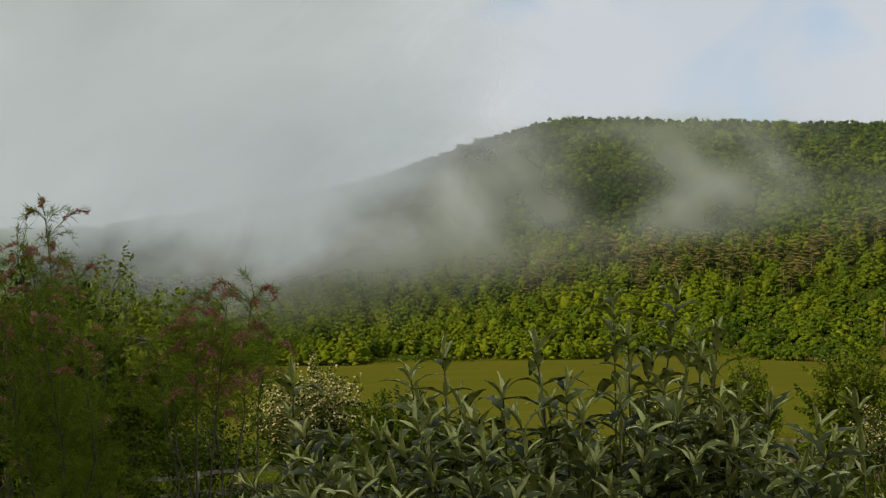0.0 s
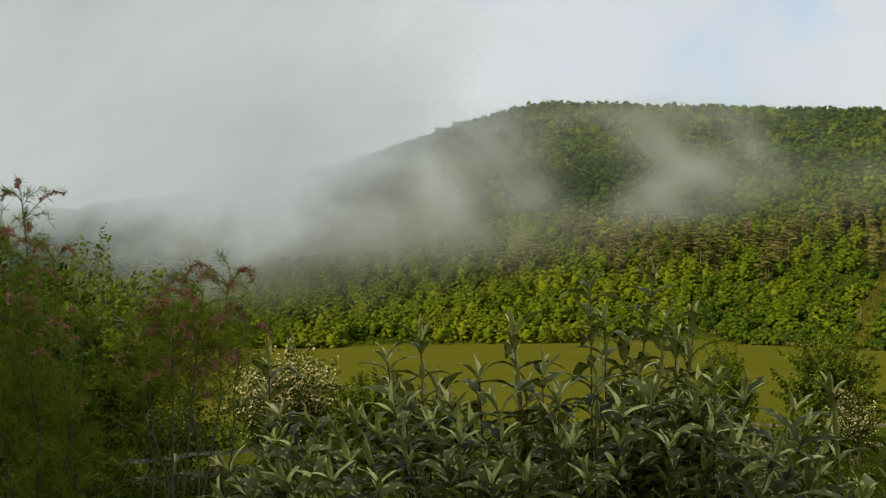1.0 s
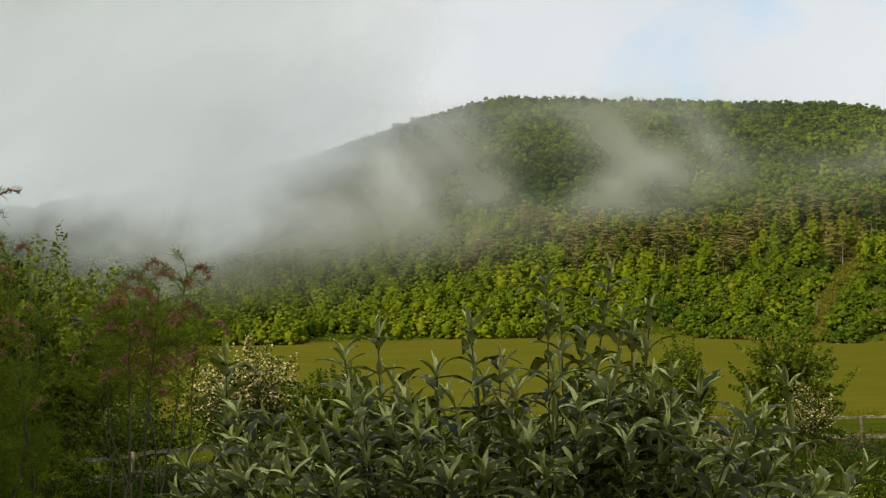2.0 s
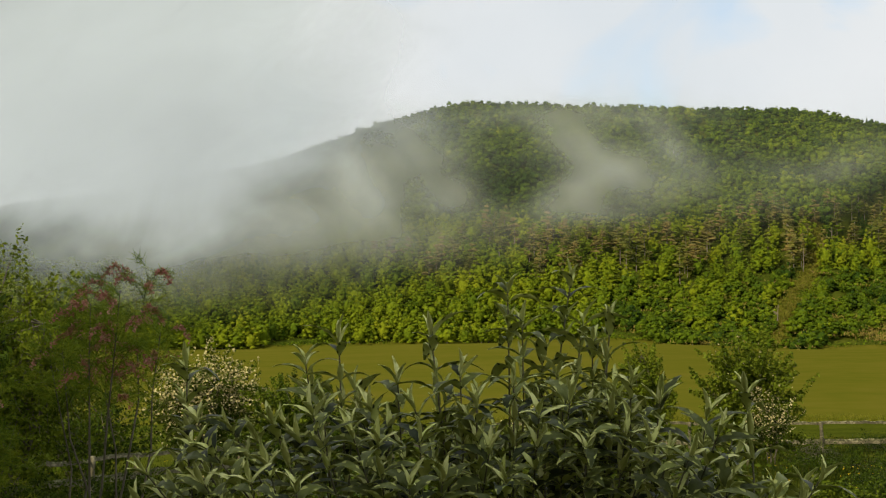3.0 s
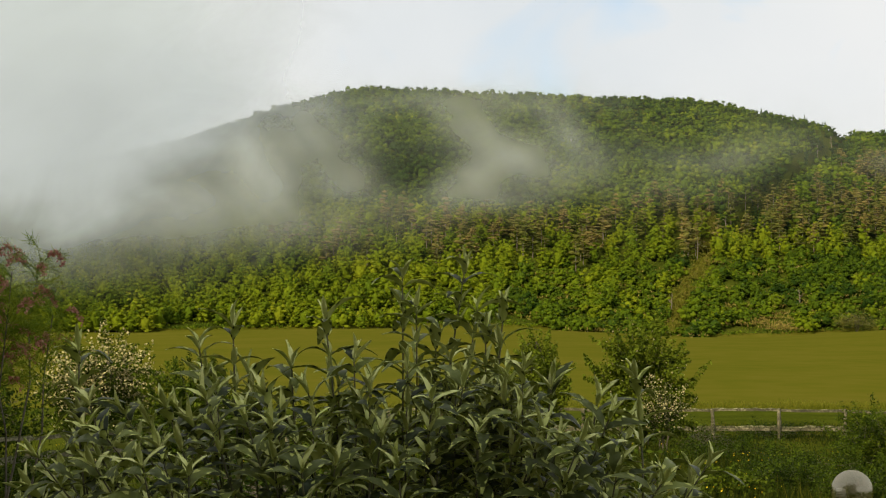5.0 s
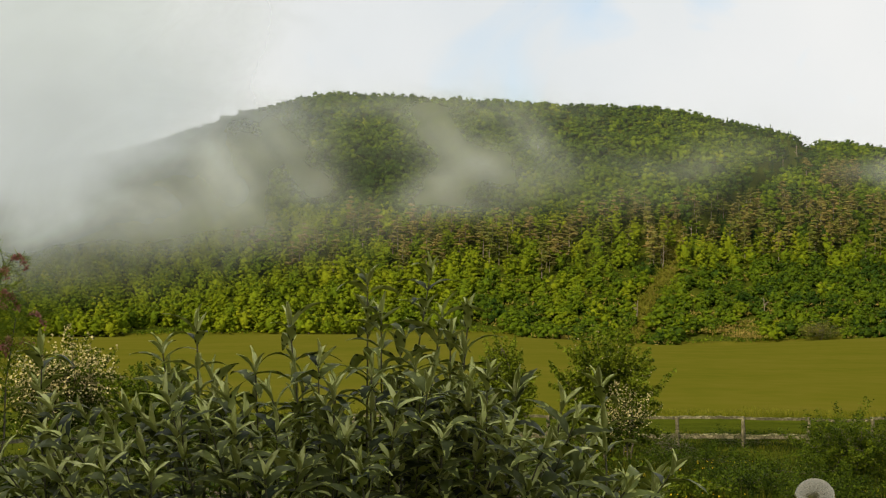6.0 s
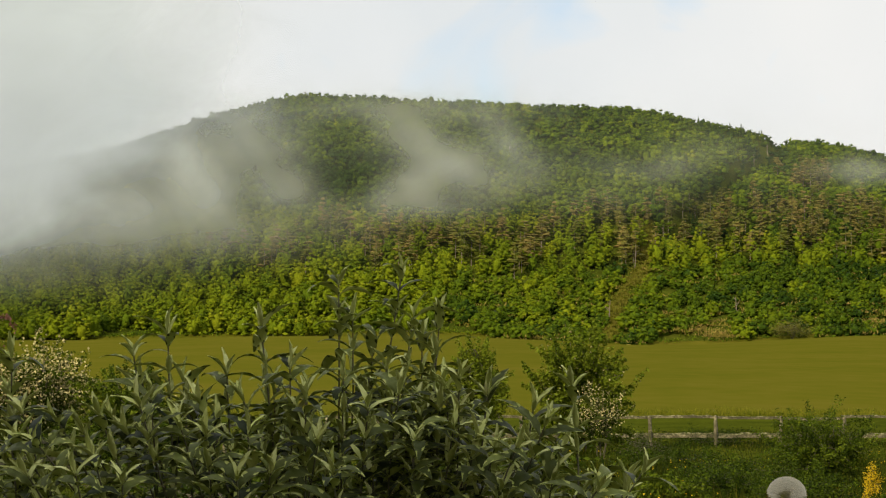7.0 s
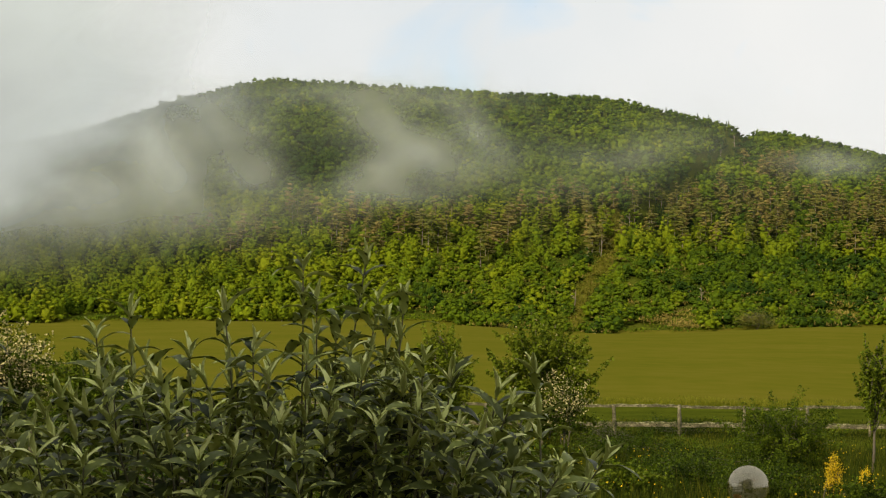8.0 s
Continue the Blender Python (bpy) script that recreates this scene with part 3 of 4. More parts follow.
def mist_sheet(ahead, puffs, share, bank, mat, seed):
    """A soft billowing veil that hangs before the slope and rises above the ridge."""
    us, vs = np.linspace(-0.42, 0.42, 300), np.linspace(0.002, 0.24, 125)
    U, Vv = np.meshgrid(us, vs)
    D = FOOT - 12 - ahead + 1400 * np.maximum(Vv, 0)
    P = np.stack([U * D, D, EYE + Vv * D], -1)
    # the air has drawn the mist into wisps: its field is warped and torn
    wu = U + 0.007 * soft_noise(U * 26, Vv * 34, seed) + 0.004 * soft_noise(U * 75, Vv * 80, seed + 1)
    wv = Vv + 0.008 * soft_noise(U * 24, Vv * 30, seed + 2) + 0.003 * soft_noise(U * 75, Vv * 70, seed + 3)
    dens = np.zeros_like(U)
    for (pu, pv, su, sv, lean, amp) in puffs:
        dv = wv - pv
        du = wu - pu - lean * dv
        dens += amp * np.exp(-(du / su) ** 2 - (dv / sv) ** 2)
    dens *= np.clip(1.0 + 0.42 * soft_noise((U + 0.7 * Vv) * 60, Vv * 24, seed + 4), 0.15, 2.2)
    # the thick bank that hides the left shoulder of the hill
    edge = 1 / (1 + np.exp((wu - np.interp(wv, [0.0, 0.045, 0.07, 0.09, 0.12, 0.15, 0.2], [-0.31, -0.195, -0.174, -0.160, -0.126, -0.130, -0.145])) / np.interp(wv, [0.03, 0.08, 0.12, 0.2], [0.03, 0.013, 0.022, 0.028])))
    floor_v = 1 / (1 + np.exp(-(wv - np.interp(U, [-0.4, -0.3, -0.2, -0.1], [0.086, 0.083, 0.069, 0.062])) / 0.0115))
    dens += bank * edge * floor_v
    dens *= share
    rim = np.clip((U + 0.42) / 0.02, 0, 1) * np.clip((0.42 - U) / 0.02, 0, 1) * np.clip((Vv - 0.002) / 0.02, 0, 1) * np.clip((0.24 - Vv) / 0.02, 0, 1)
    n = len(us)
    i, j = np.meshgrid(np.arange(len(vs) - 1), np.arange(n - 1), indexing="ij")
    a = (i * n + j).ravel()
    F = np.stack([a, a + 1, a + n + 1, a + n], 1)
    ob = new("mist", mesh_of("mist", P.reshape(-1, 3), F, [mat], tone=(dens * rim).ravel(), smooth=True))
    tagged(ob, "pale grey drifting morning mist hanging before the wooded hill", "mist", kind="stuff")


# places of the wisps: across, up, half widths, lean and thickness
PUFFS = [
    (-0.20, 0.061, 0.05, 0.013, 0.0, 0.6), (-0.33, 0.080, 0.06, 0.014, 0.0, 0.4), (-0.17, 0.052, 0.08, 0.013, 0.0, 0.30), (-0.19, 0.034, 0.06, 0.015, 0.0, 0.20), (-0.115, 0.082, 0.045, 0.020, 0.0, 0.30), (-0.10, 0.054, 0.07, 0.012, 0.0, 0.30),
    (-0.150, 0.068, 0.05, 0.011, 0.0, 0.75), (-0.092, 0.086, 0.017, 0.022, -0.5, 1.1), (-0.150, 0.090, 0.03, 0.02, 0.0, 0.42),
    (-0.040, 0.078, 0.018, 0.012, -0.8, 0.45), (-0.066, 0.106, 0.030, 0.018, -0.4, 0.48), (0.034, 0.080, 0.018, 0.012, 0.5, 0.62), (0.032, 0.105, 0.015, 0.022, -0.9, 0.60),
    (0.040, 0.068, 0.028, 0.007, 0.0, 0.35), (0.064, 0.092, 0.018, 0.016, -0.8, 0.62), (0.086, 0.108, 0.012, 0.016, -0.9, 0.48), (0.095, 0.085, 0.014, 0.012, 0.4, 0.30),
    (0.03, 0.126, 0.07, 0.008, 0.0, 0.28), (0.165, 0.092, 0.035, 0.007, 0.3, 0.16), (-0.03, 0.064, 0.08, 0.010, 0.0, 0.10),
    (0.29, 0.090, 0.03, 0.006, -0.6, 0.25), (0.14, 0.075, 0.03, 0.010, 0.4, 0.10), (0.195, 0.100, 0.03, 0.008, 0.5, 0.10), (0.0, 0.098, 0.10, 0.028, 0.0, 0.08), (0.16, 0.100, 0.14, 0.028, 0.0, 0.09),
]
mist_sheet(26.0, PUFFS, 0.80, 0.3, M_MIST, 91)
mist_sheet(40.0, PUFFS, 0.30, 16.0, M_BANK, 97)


# ---- garden: the unseen shading wall behind, fence, shrubs, lamp ----
M_RENDER = rough_mat("pale_wall_render", [(0.3, (0.40, 0.36, 0.28)), (0.7, (0.50, 0.46, 0.37))], scale=0.8, fine=30, rough=0.9, dist=0.004)


def leaf_mesh(name, length, width, droop, cup, mats, rows=8):
    """A lance-shaped leaf with two skins, folded along its midrib and arched; it grows along +y."""
    ts = np.linspace(0, 1, rows)
    w = width * np.clip(np.sin(np.pi * (ts * 0.93 + 0.035)) ** 0.75 * (1 - 0.38 * ts), 0.02, None)
    ang = droop * ts
    y = np.cumsum(np.r_[0, np.cos(ang[:-1])]) * length / (rows - 1)
    z = -np.cumsum(np.r_[0, np.sin(ang[:-1])]) * length / (rows - 1)
    V = []
    for k, sgn in ((0, 0.0), (1, -0.0013)):
        for i in range(rows):
            edge = 0.0 if (i in (0, rows - 1)) else sgn
            wave = 0.002 * math.sin(i * 2.1 + k)
            V += [(-w[i], y[i], z[i] + cup * w[i] + edge * 0.3 + wave), (0, y[i], z[i] + sgn), (w[i], y[i], z[i] + cup * w[i] + edge * 0.3 - wave)]
    F, I = [], []
    n = rows * 3
    for i in range(rows - 1):
        a = i * 3
        for c in (0, 1):
            F.append((a + c, a + c + 1, a + c + 4, a + c + 3))
            I.append(0)
            F.append((n + a + c, n + a + c + 3, n + a + c + 4, n + a + c + 1))
            I.append(1)
        F.append((a, a + 3, n + a + 3, n + a))
        I.append(1)
        F.append((a + 2, n + a + 2, n + a + 5, a + 5))
        I.append(1)
    return mesh_of(name, V, F, mats, idx=I, smooth=True)


TIPS = [(0.026, 0.028), (-0.009, 0.026), (-0.001, 0.005), (-0.052, -0.001), (-0.104, -0.003), (-0.123, -0.014), (-0.071, -0.025), (-0.036, -0.021), (0.048, 0.006), (0.038, -0.005), (-0.190, -0.017), (-0.192, -0.037), (-0.059, -0.059), (-0.076, -0.054), (-0.027, -0.040), (0.034, -0.064), (0.011, -0.062), (0.059, -0.027), (0.075, -0.037), (0.123, -0.033), (0.101, -0.045), (0.069, -0.062), (0.056, -0.056), (0.066, -0.072), (0.112, -0.084), (0.137, -0.091), (0.163, -0.080), (-0.046, -0.081), (-0.065, -0.084), (-0.128, -0.086), (-0.154, -0.081), (-0.213, -0.076), (-0.184, -0.046), (-0.175, -0.065), (-0.141, -0.049), (-0.144, -0.072), (-0.097, -0.052), (-0.113, -0.040), (-0.020, -0.065), (-0.011, -0.081), (0.091, -0.068)]
SIDE_TIPS = [(0.010, -0.014), (0.018, -0.022), (0.045, -0.018), (-0.006, -0.028), (0.028, -0.030), (0.052, -0.038), (-0.045, -0.030), (-0.062, -0.040), (-0.095, -0.030), (-0.085, -0.042), (0.008, -0.045), (0.033, 0.006), (0.040, -0.045), (-0.118, -0.030), (-0.026, -0.034)]


# spacing of the leaf pairs down a shoot, and how far each pair leans out
GAPS = [0.0, 0.12, 0.40, 0.85, 0.12, 0.80, 0.12, 0.80, 0.80, 0.80]
LEANS = [0.25, 0.60, 0.75, 0.85, 0.45, 0.9, 0.5, 0.95, 1.0, 1.05]


def build_buddleja():
    rng = np.random.default_rng(5)
    shrub = tagged(new("buddleja_shrub"), "silvery grey-green buddleja shrub with long felted leaves", "shrub")
    shrub.location = (-0.1, 6.0, 0.0)
    base = np.array([-0.1, 6.0, 0.0])
    old = [leaf_mesh("leaf", rng.uniform(0.130, 0.162), rng.uniform(0.0225, 0.0270), d, c, [M_LEAF_TOP, M_LEAF_UNDER], rows=9) for d, c in ((1.35, 0.25), (1.7, 0.2), (2.0, 0.3), (1.1, 0.35))]
    young = [leaf_mesh("leaf", rng.uniform(0.075, 0.105), rng.uniform(0.0085, 0.0115), d, c, [M_LEAF_YOUNG, M_LEAF_UNDER], rows=6) for d, c in ((0.5, 0.8), (0.9, 0.6), (0.2, 0.9))]
    inner = Soup()

    def shoot(tip, foot, nodes, gap, single):
        tip, foot = np.asarray(tip), np.asarray(foot)
        t = np.linspace(0, 1, 12)[:, None]
        bend = foot * (1 - t) ** 1.0 + tip * t
        bend[:, :2] += (foot - tip)[:2] * (0.30 if not single else -0.1) * np.sin(np.pi * t)
        bend += rng.normal(size=bend.shape) * np.array([0.006, 0.006, 0.0])
        bend[-1] = tip
        V, F = tube(bend, np.linspace(0.010, 0.0026, 12), 6)
        me = mesh_of("stem", V - base, F, [M_STEM], smooth=True)
        stem = part("stem", me, shrub)
        axis = unit(bend[-1] - bend[-3])
        turn0 = rng.uniform(0, 6.28)
        dist, place = 0.0, tip.copy()
        for k in range(nodes):
            if k:
                dist += gap * GAPS[min(k, 9)] * rng.uniform(0.8, 1.25)
                L = np.linalg.norm(np.diff(bend, axis=0), axis=1)[::-1].cumsum()
                j = min(int(np.searchsorted(L, dist)), 9)
                place = bend[-2 - j] + (bend[-1 - j] - bend[-2 - j]) * np.clip((L[j] - dist) / max(L[j] - (L[j - 1] if j else 0), 1e-6), 0, 1)
            for side in (0, 1):
                th = turn0 + k * 1.57 + side * 3.1416 + rng.normal() * 0.25
                lean = LEANS[min(k, 9)] + rng.normal() * 0.2
                out = np.array([math.cos(th), math.sin(th), 0.0])
                d = unit(out * math.sin(lean) + axis * math.cos(lean))
                n = unit(axis * math.sin(lean) - out * math.cos(lean) + rng.normal(size=3) * 0.15)
                x = unit(np.cross(d, n))
                n = np.cross(x, d)
                me_l = young[rng.integers(3)] if k in (0, 4, 6) or (k == 1 and rng.random() < 0.8) else old[rng.integers(4)]
                sc = rng.uniform(0.95, 1.28) * (0.95 if k < 3 else 1.0)
                M = Matrix(((x[0] * sc, d[0] * sc, n[0] * sc, place[0]), (x[1] * sc, d[1] * sc, n[1] * sc, place[1]), (x[2] * sc, d[2] * sc, n[2] * sc, place[2]), (0, 0, 0, 1)))
                if single:
                    lf = part("leaf", me_l, stem)
                    lf.matrix_parent_inverse = Matrix.Identity(4)
                    lf.matrix_basis = Matrix.Translation(-Vec(base)) @ M
                else:
                    co = np.array([M @ v.co for v in me_l.vertices]) - base
                    fa = np.array([p.vertices for p in me_l.polygons])
                    mi = np.array([p.material_index for p in me_l.polygons])
                    if me_l in young:
                        mi = np.where(mi == 0, 2, mi)
                    inner.add(co, fa)
                    inner.I[-1] = mi

    for i, (u, v) in enumerate(TIPS):
        d = 5.45 + (v + 0.09) * 7.5 + rng.uniform(-0.15, 0.15)
        tip = (u * d, d, EYE + v * d)
        foot = (tip[0] * 0.45 - 0.05 + rng.normal() * 0.22, 6.1 + rng.normal() * 0.25, 0.0)
        shoot(tip, foot, 10 if v > -0.05 else 9, 0.092, i < 16)
    for (u, v) in SIDE_TIPS:
        d = 5.6 + (v + 0.09) * 7.0 + rng.uniform(-0.3, 0.3)
        tip = (u * d, d, EYE + v * d)
        shoot(tip, (tip[0] * 0.35 + rng.normal() * 0.15, 6.1 + rng.normal() * 0.25, 0.0), 9, 0.085, False)
    for i in range(88):
        u = rng.uniform(-0.225, 0.165)
        top = np.interp(u, [-0.225, -0.19, -0.11, -0.03, 0.03, 0.07, 0.12, 0.165], [-0.085, -0.05, -0.035, -0.035, -0.018, -0.03, -0.05, -0.085])
        v = top - abs(rng.normal()) * 0.035 - 0.006
        d = rng.uniform(5.5, 6.9)
        tip = (u * d, d, EYE + v * d)
        foot = (tip[0] * 0.3 + rng.normal() * 0.1, 6.1 + rng.normal() * 0.25, 0.0)
        shoot(tip, foot, 9, 0.085, False)
    me = inner.mesh("inner_foliage", [M_LEAF_TOP, M_LEAF_UNDER, M_LEAF_YOUNG], smooth=True)
    tagged(part("inner_foliage", me, shrub, "dense lower buddleja leaves"), kind="stuff")


build_buddleja()


def branch_path(a, b, sag, rng, n=7, jig=0.01):
    t = np.linspace(0, 1, n)[:, None]
    p = np.asarray(a) * (1 - t) + np.asarray(b) * t
    p = p + np.sin(np.pi * t) * np.asarray(sag)
    return p + rng.normal(size=p.shape) * jig * np.linalg.norm(np.subtract(b, a)) * np.sin(np.pi * t)


def build_shrub(name, label, x, y, width, height, seed, leaf=0.05, count=4500, twigs=90, tone=0.5, mat=None, bloom=0.0, bloom_mat=None, bloom_size=0.03, low=0.12, stems=5, category="shrub", narrow=0.0, spread=0.05, leader=False, reach=0.14, low_bloom=0.5):
    """A bush: limbs from its foot, twigs, and a ragged crown of many small leaves, with blossom where it flowers."""
    rng = np.random.default_rng(seed)
    z = float(land(x, y))
    thing = tagged(new(name), label, category)
    thing.location = (x, y, z)
    limb_ends = []
    for i in range(stems):
        th = rng.uniform(0, 6.28)
        r = width * 0.5 * rng.uniform(0.15, 0.6)
        e = np.array([math.cos(th) * r, math.sin(th) * r, height * rng.uniform(0.5, 0.85)])
        if leader and i == 0:
            e = np.array([0.0, 0.0, height * 0.92])
        p = branch_path((rng.normal() * 0.06, rng.normal() * 0.06, -0.05), e, (rng.normal() * 0.1, rng.normal() * 0.1, 0), rng)
        V, F = tube(p, np.linspace(0.012, 0.004, 7) * height, 6)
        part("limb", mesh_of("limb", V, F, [M_BARK], smooth=True), thing)
        limb_ends.append(p)
    crown, bloomed, twig = Soup(), Soup(), Soup()
    for k in range(twigs):
        d = unit(rng.normal(size=3))
        rr = rng.uniform(0.55, 1.0) ** 0.6
        h = (d[2] * rr * 0.5 + 0.5)
        c = np.array([d[0] * rr * width * 0.5, d[1] * rr * width * 0.5, height * (low + (1 - low) * h)])
        c[:2] *= 1 - narrow * h
        c += rng.normal(size=3) * 0.05 * width
        if rng.random() < 0.2:
            c[2] += rng.uniform(0, 0.08) * height
        p = limb_ends[rng.integers(len(limb_ends))]
        a = p[rng.integers(2, 7)]
        V, F = tube(branch_path(a, c, (0, 0, 0.05 * height), rng, 4), np.linspace(0.0035, 0.0012, 4) * height, 4)
        twig.add(V, F)
        q = max(4, int(count / twigs * rng.uniform(0.5, 1.5)))
        far = c + unit(c - a) * width * rng.uniform(0.02, reach) + np.array([0, 0, rng.uniform(-0.02, 0.05) * height])
        t = rng.uniform(0.3, 1.0, (q, 1))
        o = rng.normal(size=(q, 3)) * spread * width * (1.15 - 0.8 * t)
        C = a * (1 - t) + far * t + o
        C[:, 2] = np.maximum(C[:, 2], 0.02)
        N = unit(o) * 0.8 + rng.normal(size=o.shape) * 0.5 + np.array([0, 0, 0.5])
        b = rng.random(q) < (bloom * (1.6 if h > 0.45 else low_bloom) if bloom else 0)
        if (~b).any():
            V, F = leaves(C[~b], N[~b], rng.uniform(0.6, 1.2, (~b).sum()) * leaf, aspect=0.55, rng=rng)
            crown.add(V, F, tone + rng.normal() * 0.14)
        if b.any():
            V, F = leaves(C[b] + N[b] * 0.03, N[b], rng.uniform(0.6, 1.3, b.sum()) * bloom_size, aspect=0.8, rng=rng)
            bloomed.add(V, F, 0.5)
    part("twig_tangle", twig.mesh("twig_tangle", [M_BARK]), thing)
    part("crown", crown.mesh("crown", [mat or M_SHRUB]), thing)
    if bloomed.n:
        part("blossom", bloomed.mesh("blossom", [bloom_mat or M_BLOSSOM]), thing, "clusters of small open flowers")
    return thing


def placed(u, d):
    return u * d, d


build_shrub("hawthorn_bush", "hawthorn bush thickly covered in white blossom", *placed(-0.178, 50), 3.0, 3.3, 21, leaf=0.05, count=26000, twigs=230, tone=0.42, bloom=0.25, bloom_size=0.038, spread=0.034, reach=0.26, stems=8)
build_shrub("green_shrub", "leafy mid-green shrub beside the white hawthorn", *placed(-0.130, 47), 2.7, 2.6, 22, leaf=0.055, count=15000, tone=0.6, spread=0.035, reach=0.22)
build_shrub("green_shrub", "low green shrub with pale buds below the meadow", *placed(-0.105, 50), 2.0, 2.2, 23, leaf=0.05, count=6500, tone=0.55, bloom=0.05)
build_shrub("flowering_shrub", "shrub with small cream flowers behind the buddleja", *placed(0.015, 48), 2.4, 2.4, 24, leaf=0.05, count=5000, tone=0.75, bloom=0.18)
build_shrub("young_tree", "slim upright young leafy green tree", *placed(0.067, 55), 2.1, 3.6, 25, leaf=0.055, count=15000, twigs=120, tone=0.95, narrow=0.2, leader=True, spread=0.05, reach=0.22, category="tree")
build_shrub("hawthorn_tree", "spreading dark green hawthorn with a few white flowers", *placed(0.126, 54), 2.9, 3.65, 26, leaf=0.065, count=26000, twigs=170, tone=0.92, bloom=0.015, low=0.02, spread=0.042, reach=0.26, stems=9, category="tree")
build_shrub("hawthorn_bush", "small hawthorn with a spray of white blossom", *placed(0.137, 52), 1.4, 2.0, 27, leaf=0.04, count=6000, twigs=70, tone=0.3, spread=0.03, reach=0.45, bloom=0.24, bloom_size=0.028, low=0.3)
build_shrub("bramble_bush", "low dark tangled bramble bush before the fence", *placed(0.175, 47), 3.0, 0.6, 28, leaf=0.034, count=10000, twigs=110, tone=0.3, low=0.05)
build_shrub("bramble_bush", "low dark bramble bush in the rough grass", *placed(0.225, 40), 3.0, 0.68, 29, leaf=0.034, count=10000, twigs=100, tone=0.32, low=0.05)
build_shrub("hedge_shrub", "bushy green shrub growing through the fence", *placed(0.262, 42), 2.5, 1.8, 30, leaf=0.032, count=26000, twigs=170, tone=0.5, low=0.04, spread=0.04, reach=0.25, stems=9)
build_shrub("pear_tree", "young tree with a pale stem and hanging leaves", *placed(0.3165, 44), 1.1, 3.25, 31, leaf=0.05, count=4200, twigs=50, tone=0.75, low=0.40, leader=True, stems=1, category="tree")
build_shrub("broom_bush", "broom bush covered in bright yellow flowers", *placed(0.293, 30), 0.28, 1.2, 32, leaf=0.014, count=8000, twigs=110, tone=0.4, bloom=0.4, bloom_mat=M_YELLOW, bloom_size=0.012, spread=0.06, reach=0.25, low_bloom=0.03)
build_shrub("broom_bush", "yellow flowering broom in the rough grass", *placed(0.311, 30), 0.28, 0.92, 33, leaf=0.014, count=7000, twigs=100, tone=0.4, bloom=0.4, bloom_mat=M_YELLOW, bloom_size=0.012, spread=0.06, reach=0.25, low_bloom=0.03)
build_shrub("leafy_tree", "full green leafy tree behind the tamarisk", *placed(-0.296, 34), 4.0, 5.05, 34, leaf=0.058, count=26000, twigs=190, tone=0.95, stems=6, spread=0.045, reach=0.10, category="tree")
build_shrub("leafy_tree", "dark green leafy tree at the garden edge", *placed(-0.352, 30), 3.6, 5.0, 35, leaf=0.08, count=9000, twigs=110, tone=0.3, stems=6, category="tree")
build_shrub("hedge_shrub", "dark green bush beside the wooden fence", *placed(-0.25, 44), 3.6, 2.4, 36, leaf=0.06, count=7000, twigs=110, tone=0.35)
build_shrub("hedge_shrub", "brown-green low bush near the fence rails", *placed(-0.15, 46), 2.6, 1.3, 37, leaf=0.05, count=4000, twigs=80, tone=0.3)


build_shrub("bramble_bush", "dense dark green bramble thicket beside rough grass", *placed(0.205, 37), 2.2, 0.7, 38, leaf=0.032, count=10000, twigs=130, tone=0.25, low=0.03)
build_shrub("bramble_bush", "low tangled bramble thicket near the lamp", *placed(0.255, 33), 2.0, 0.75, 39, leaf=0.032, count=10000, twigs=130, tone=0.3, low=0.03)
build_shrub("bramble_bush", "dark bramble thicket before the fence rails", *placed(-0.268, 33), 3.2, 0.72, 44, leaf=0.04, count=8000, twigs=120, tone=0.35, low=0.03)
build_shrub("bramble_bush", "low dark bramble bush by the fence", *placed(-0.212, 35), 2.6, 0.75, 45, leaf=0.04, count=8000, twigs=120, tone=0.35, low=0.03)
build_shrub("bramble_bush", "dark bramble bush beside the yellow broom", *placed(0.311, 27), 1.3, 0.95, 40, leaf=0.032, count=10000, twigs=130, tone=0.3, low=0.03)
# near-black leaves added where shade lies beneath the lower rail
build_shrub("bramble_bush", "low dark foliage standing in for the shade under the fence rails", 12.4, 62.2, 3.8, 0.36, 46, leaf=0.03, count=6000, twigs=120, tone=0.05, low=0.02)
build_shrub("hedge_shrub", "dark green hedge shrub behind the buddleja", *placed(-0.07, 25), 4.6, 1.6, 47, leaf=0.05, count=9000, twigs=150, tone=0.18, low=0.03)
build_shrub("hedge_shrub", "dark green spreading bush behind the buddleja", *placed(0.07, 26), 4.2, 1.5, 48, leaf=0.05, count=8500, twigs=140, tone=0.18, low=0.03)
build_shrub("weedy_bush", "brownish leafless tangle of dry weeds by the fence", *placed(0.162, 50), 1.8, 1.0, 41, leaf=0.03, count=2500, twigs=140, tone=0.2, low=0.03)
build_shrub("green_shrub", "fresh green weedy shrub in rough grass", *placed(0.175, 34), 1.6, 0.75, 42, leaf=0.045, count=4500, twigs=90, tone=0.65, low=0.03)


build_shrub("bare_bush", "reddish-brown nearly bare bush at the meadow edge", 0.2466 * 438, 437.0, 11.0, 4.4, 43, leaf=0.20, count=2600, twigs=120, tone=0.35, mat=M_PINE, low=0.1, stems=6)


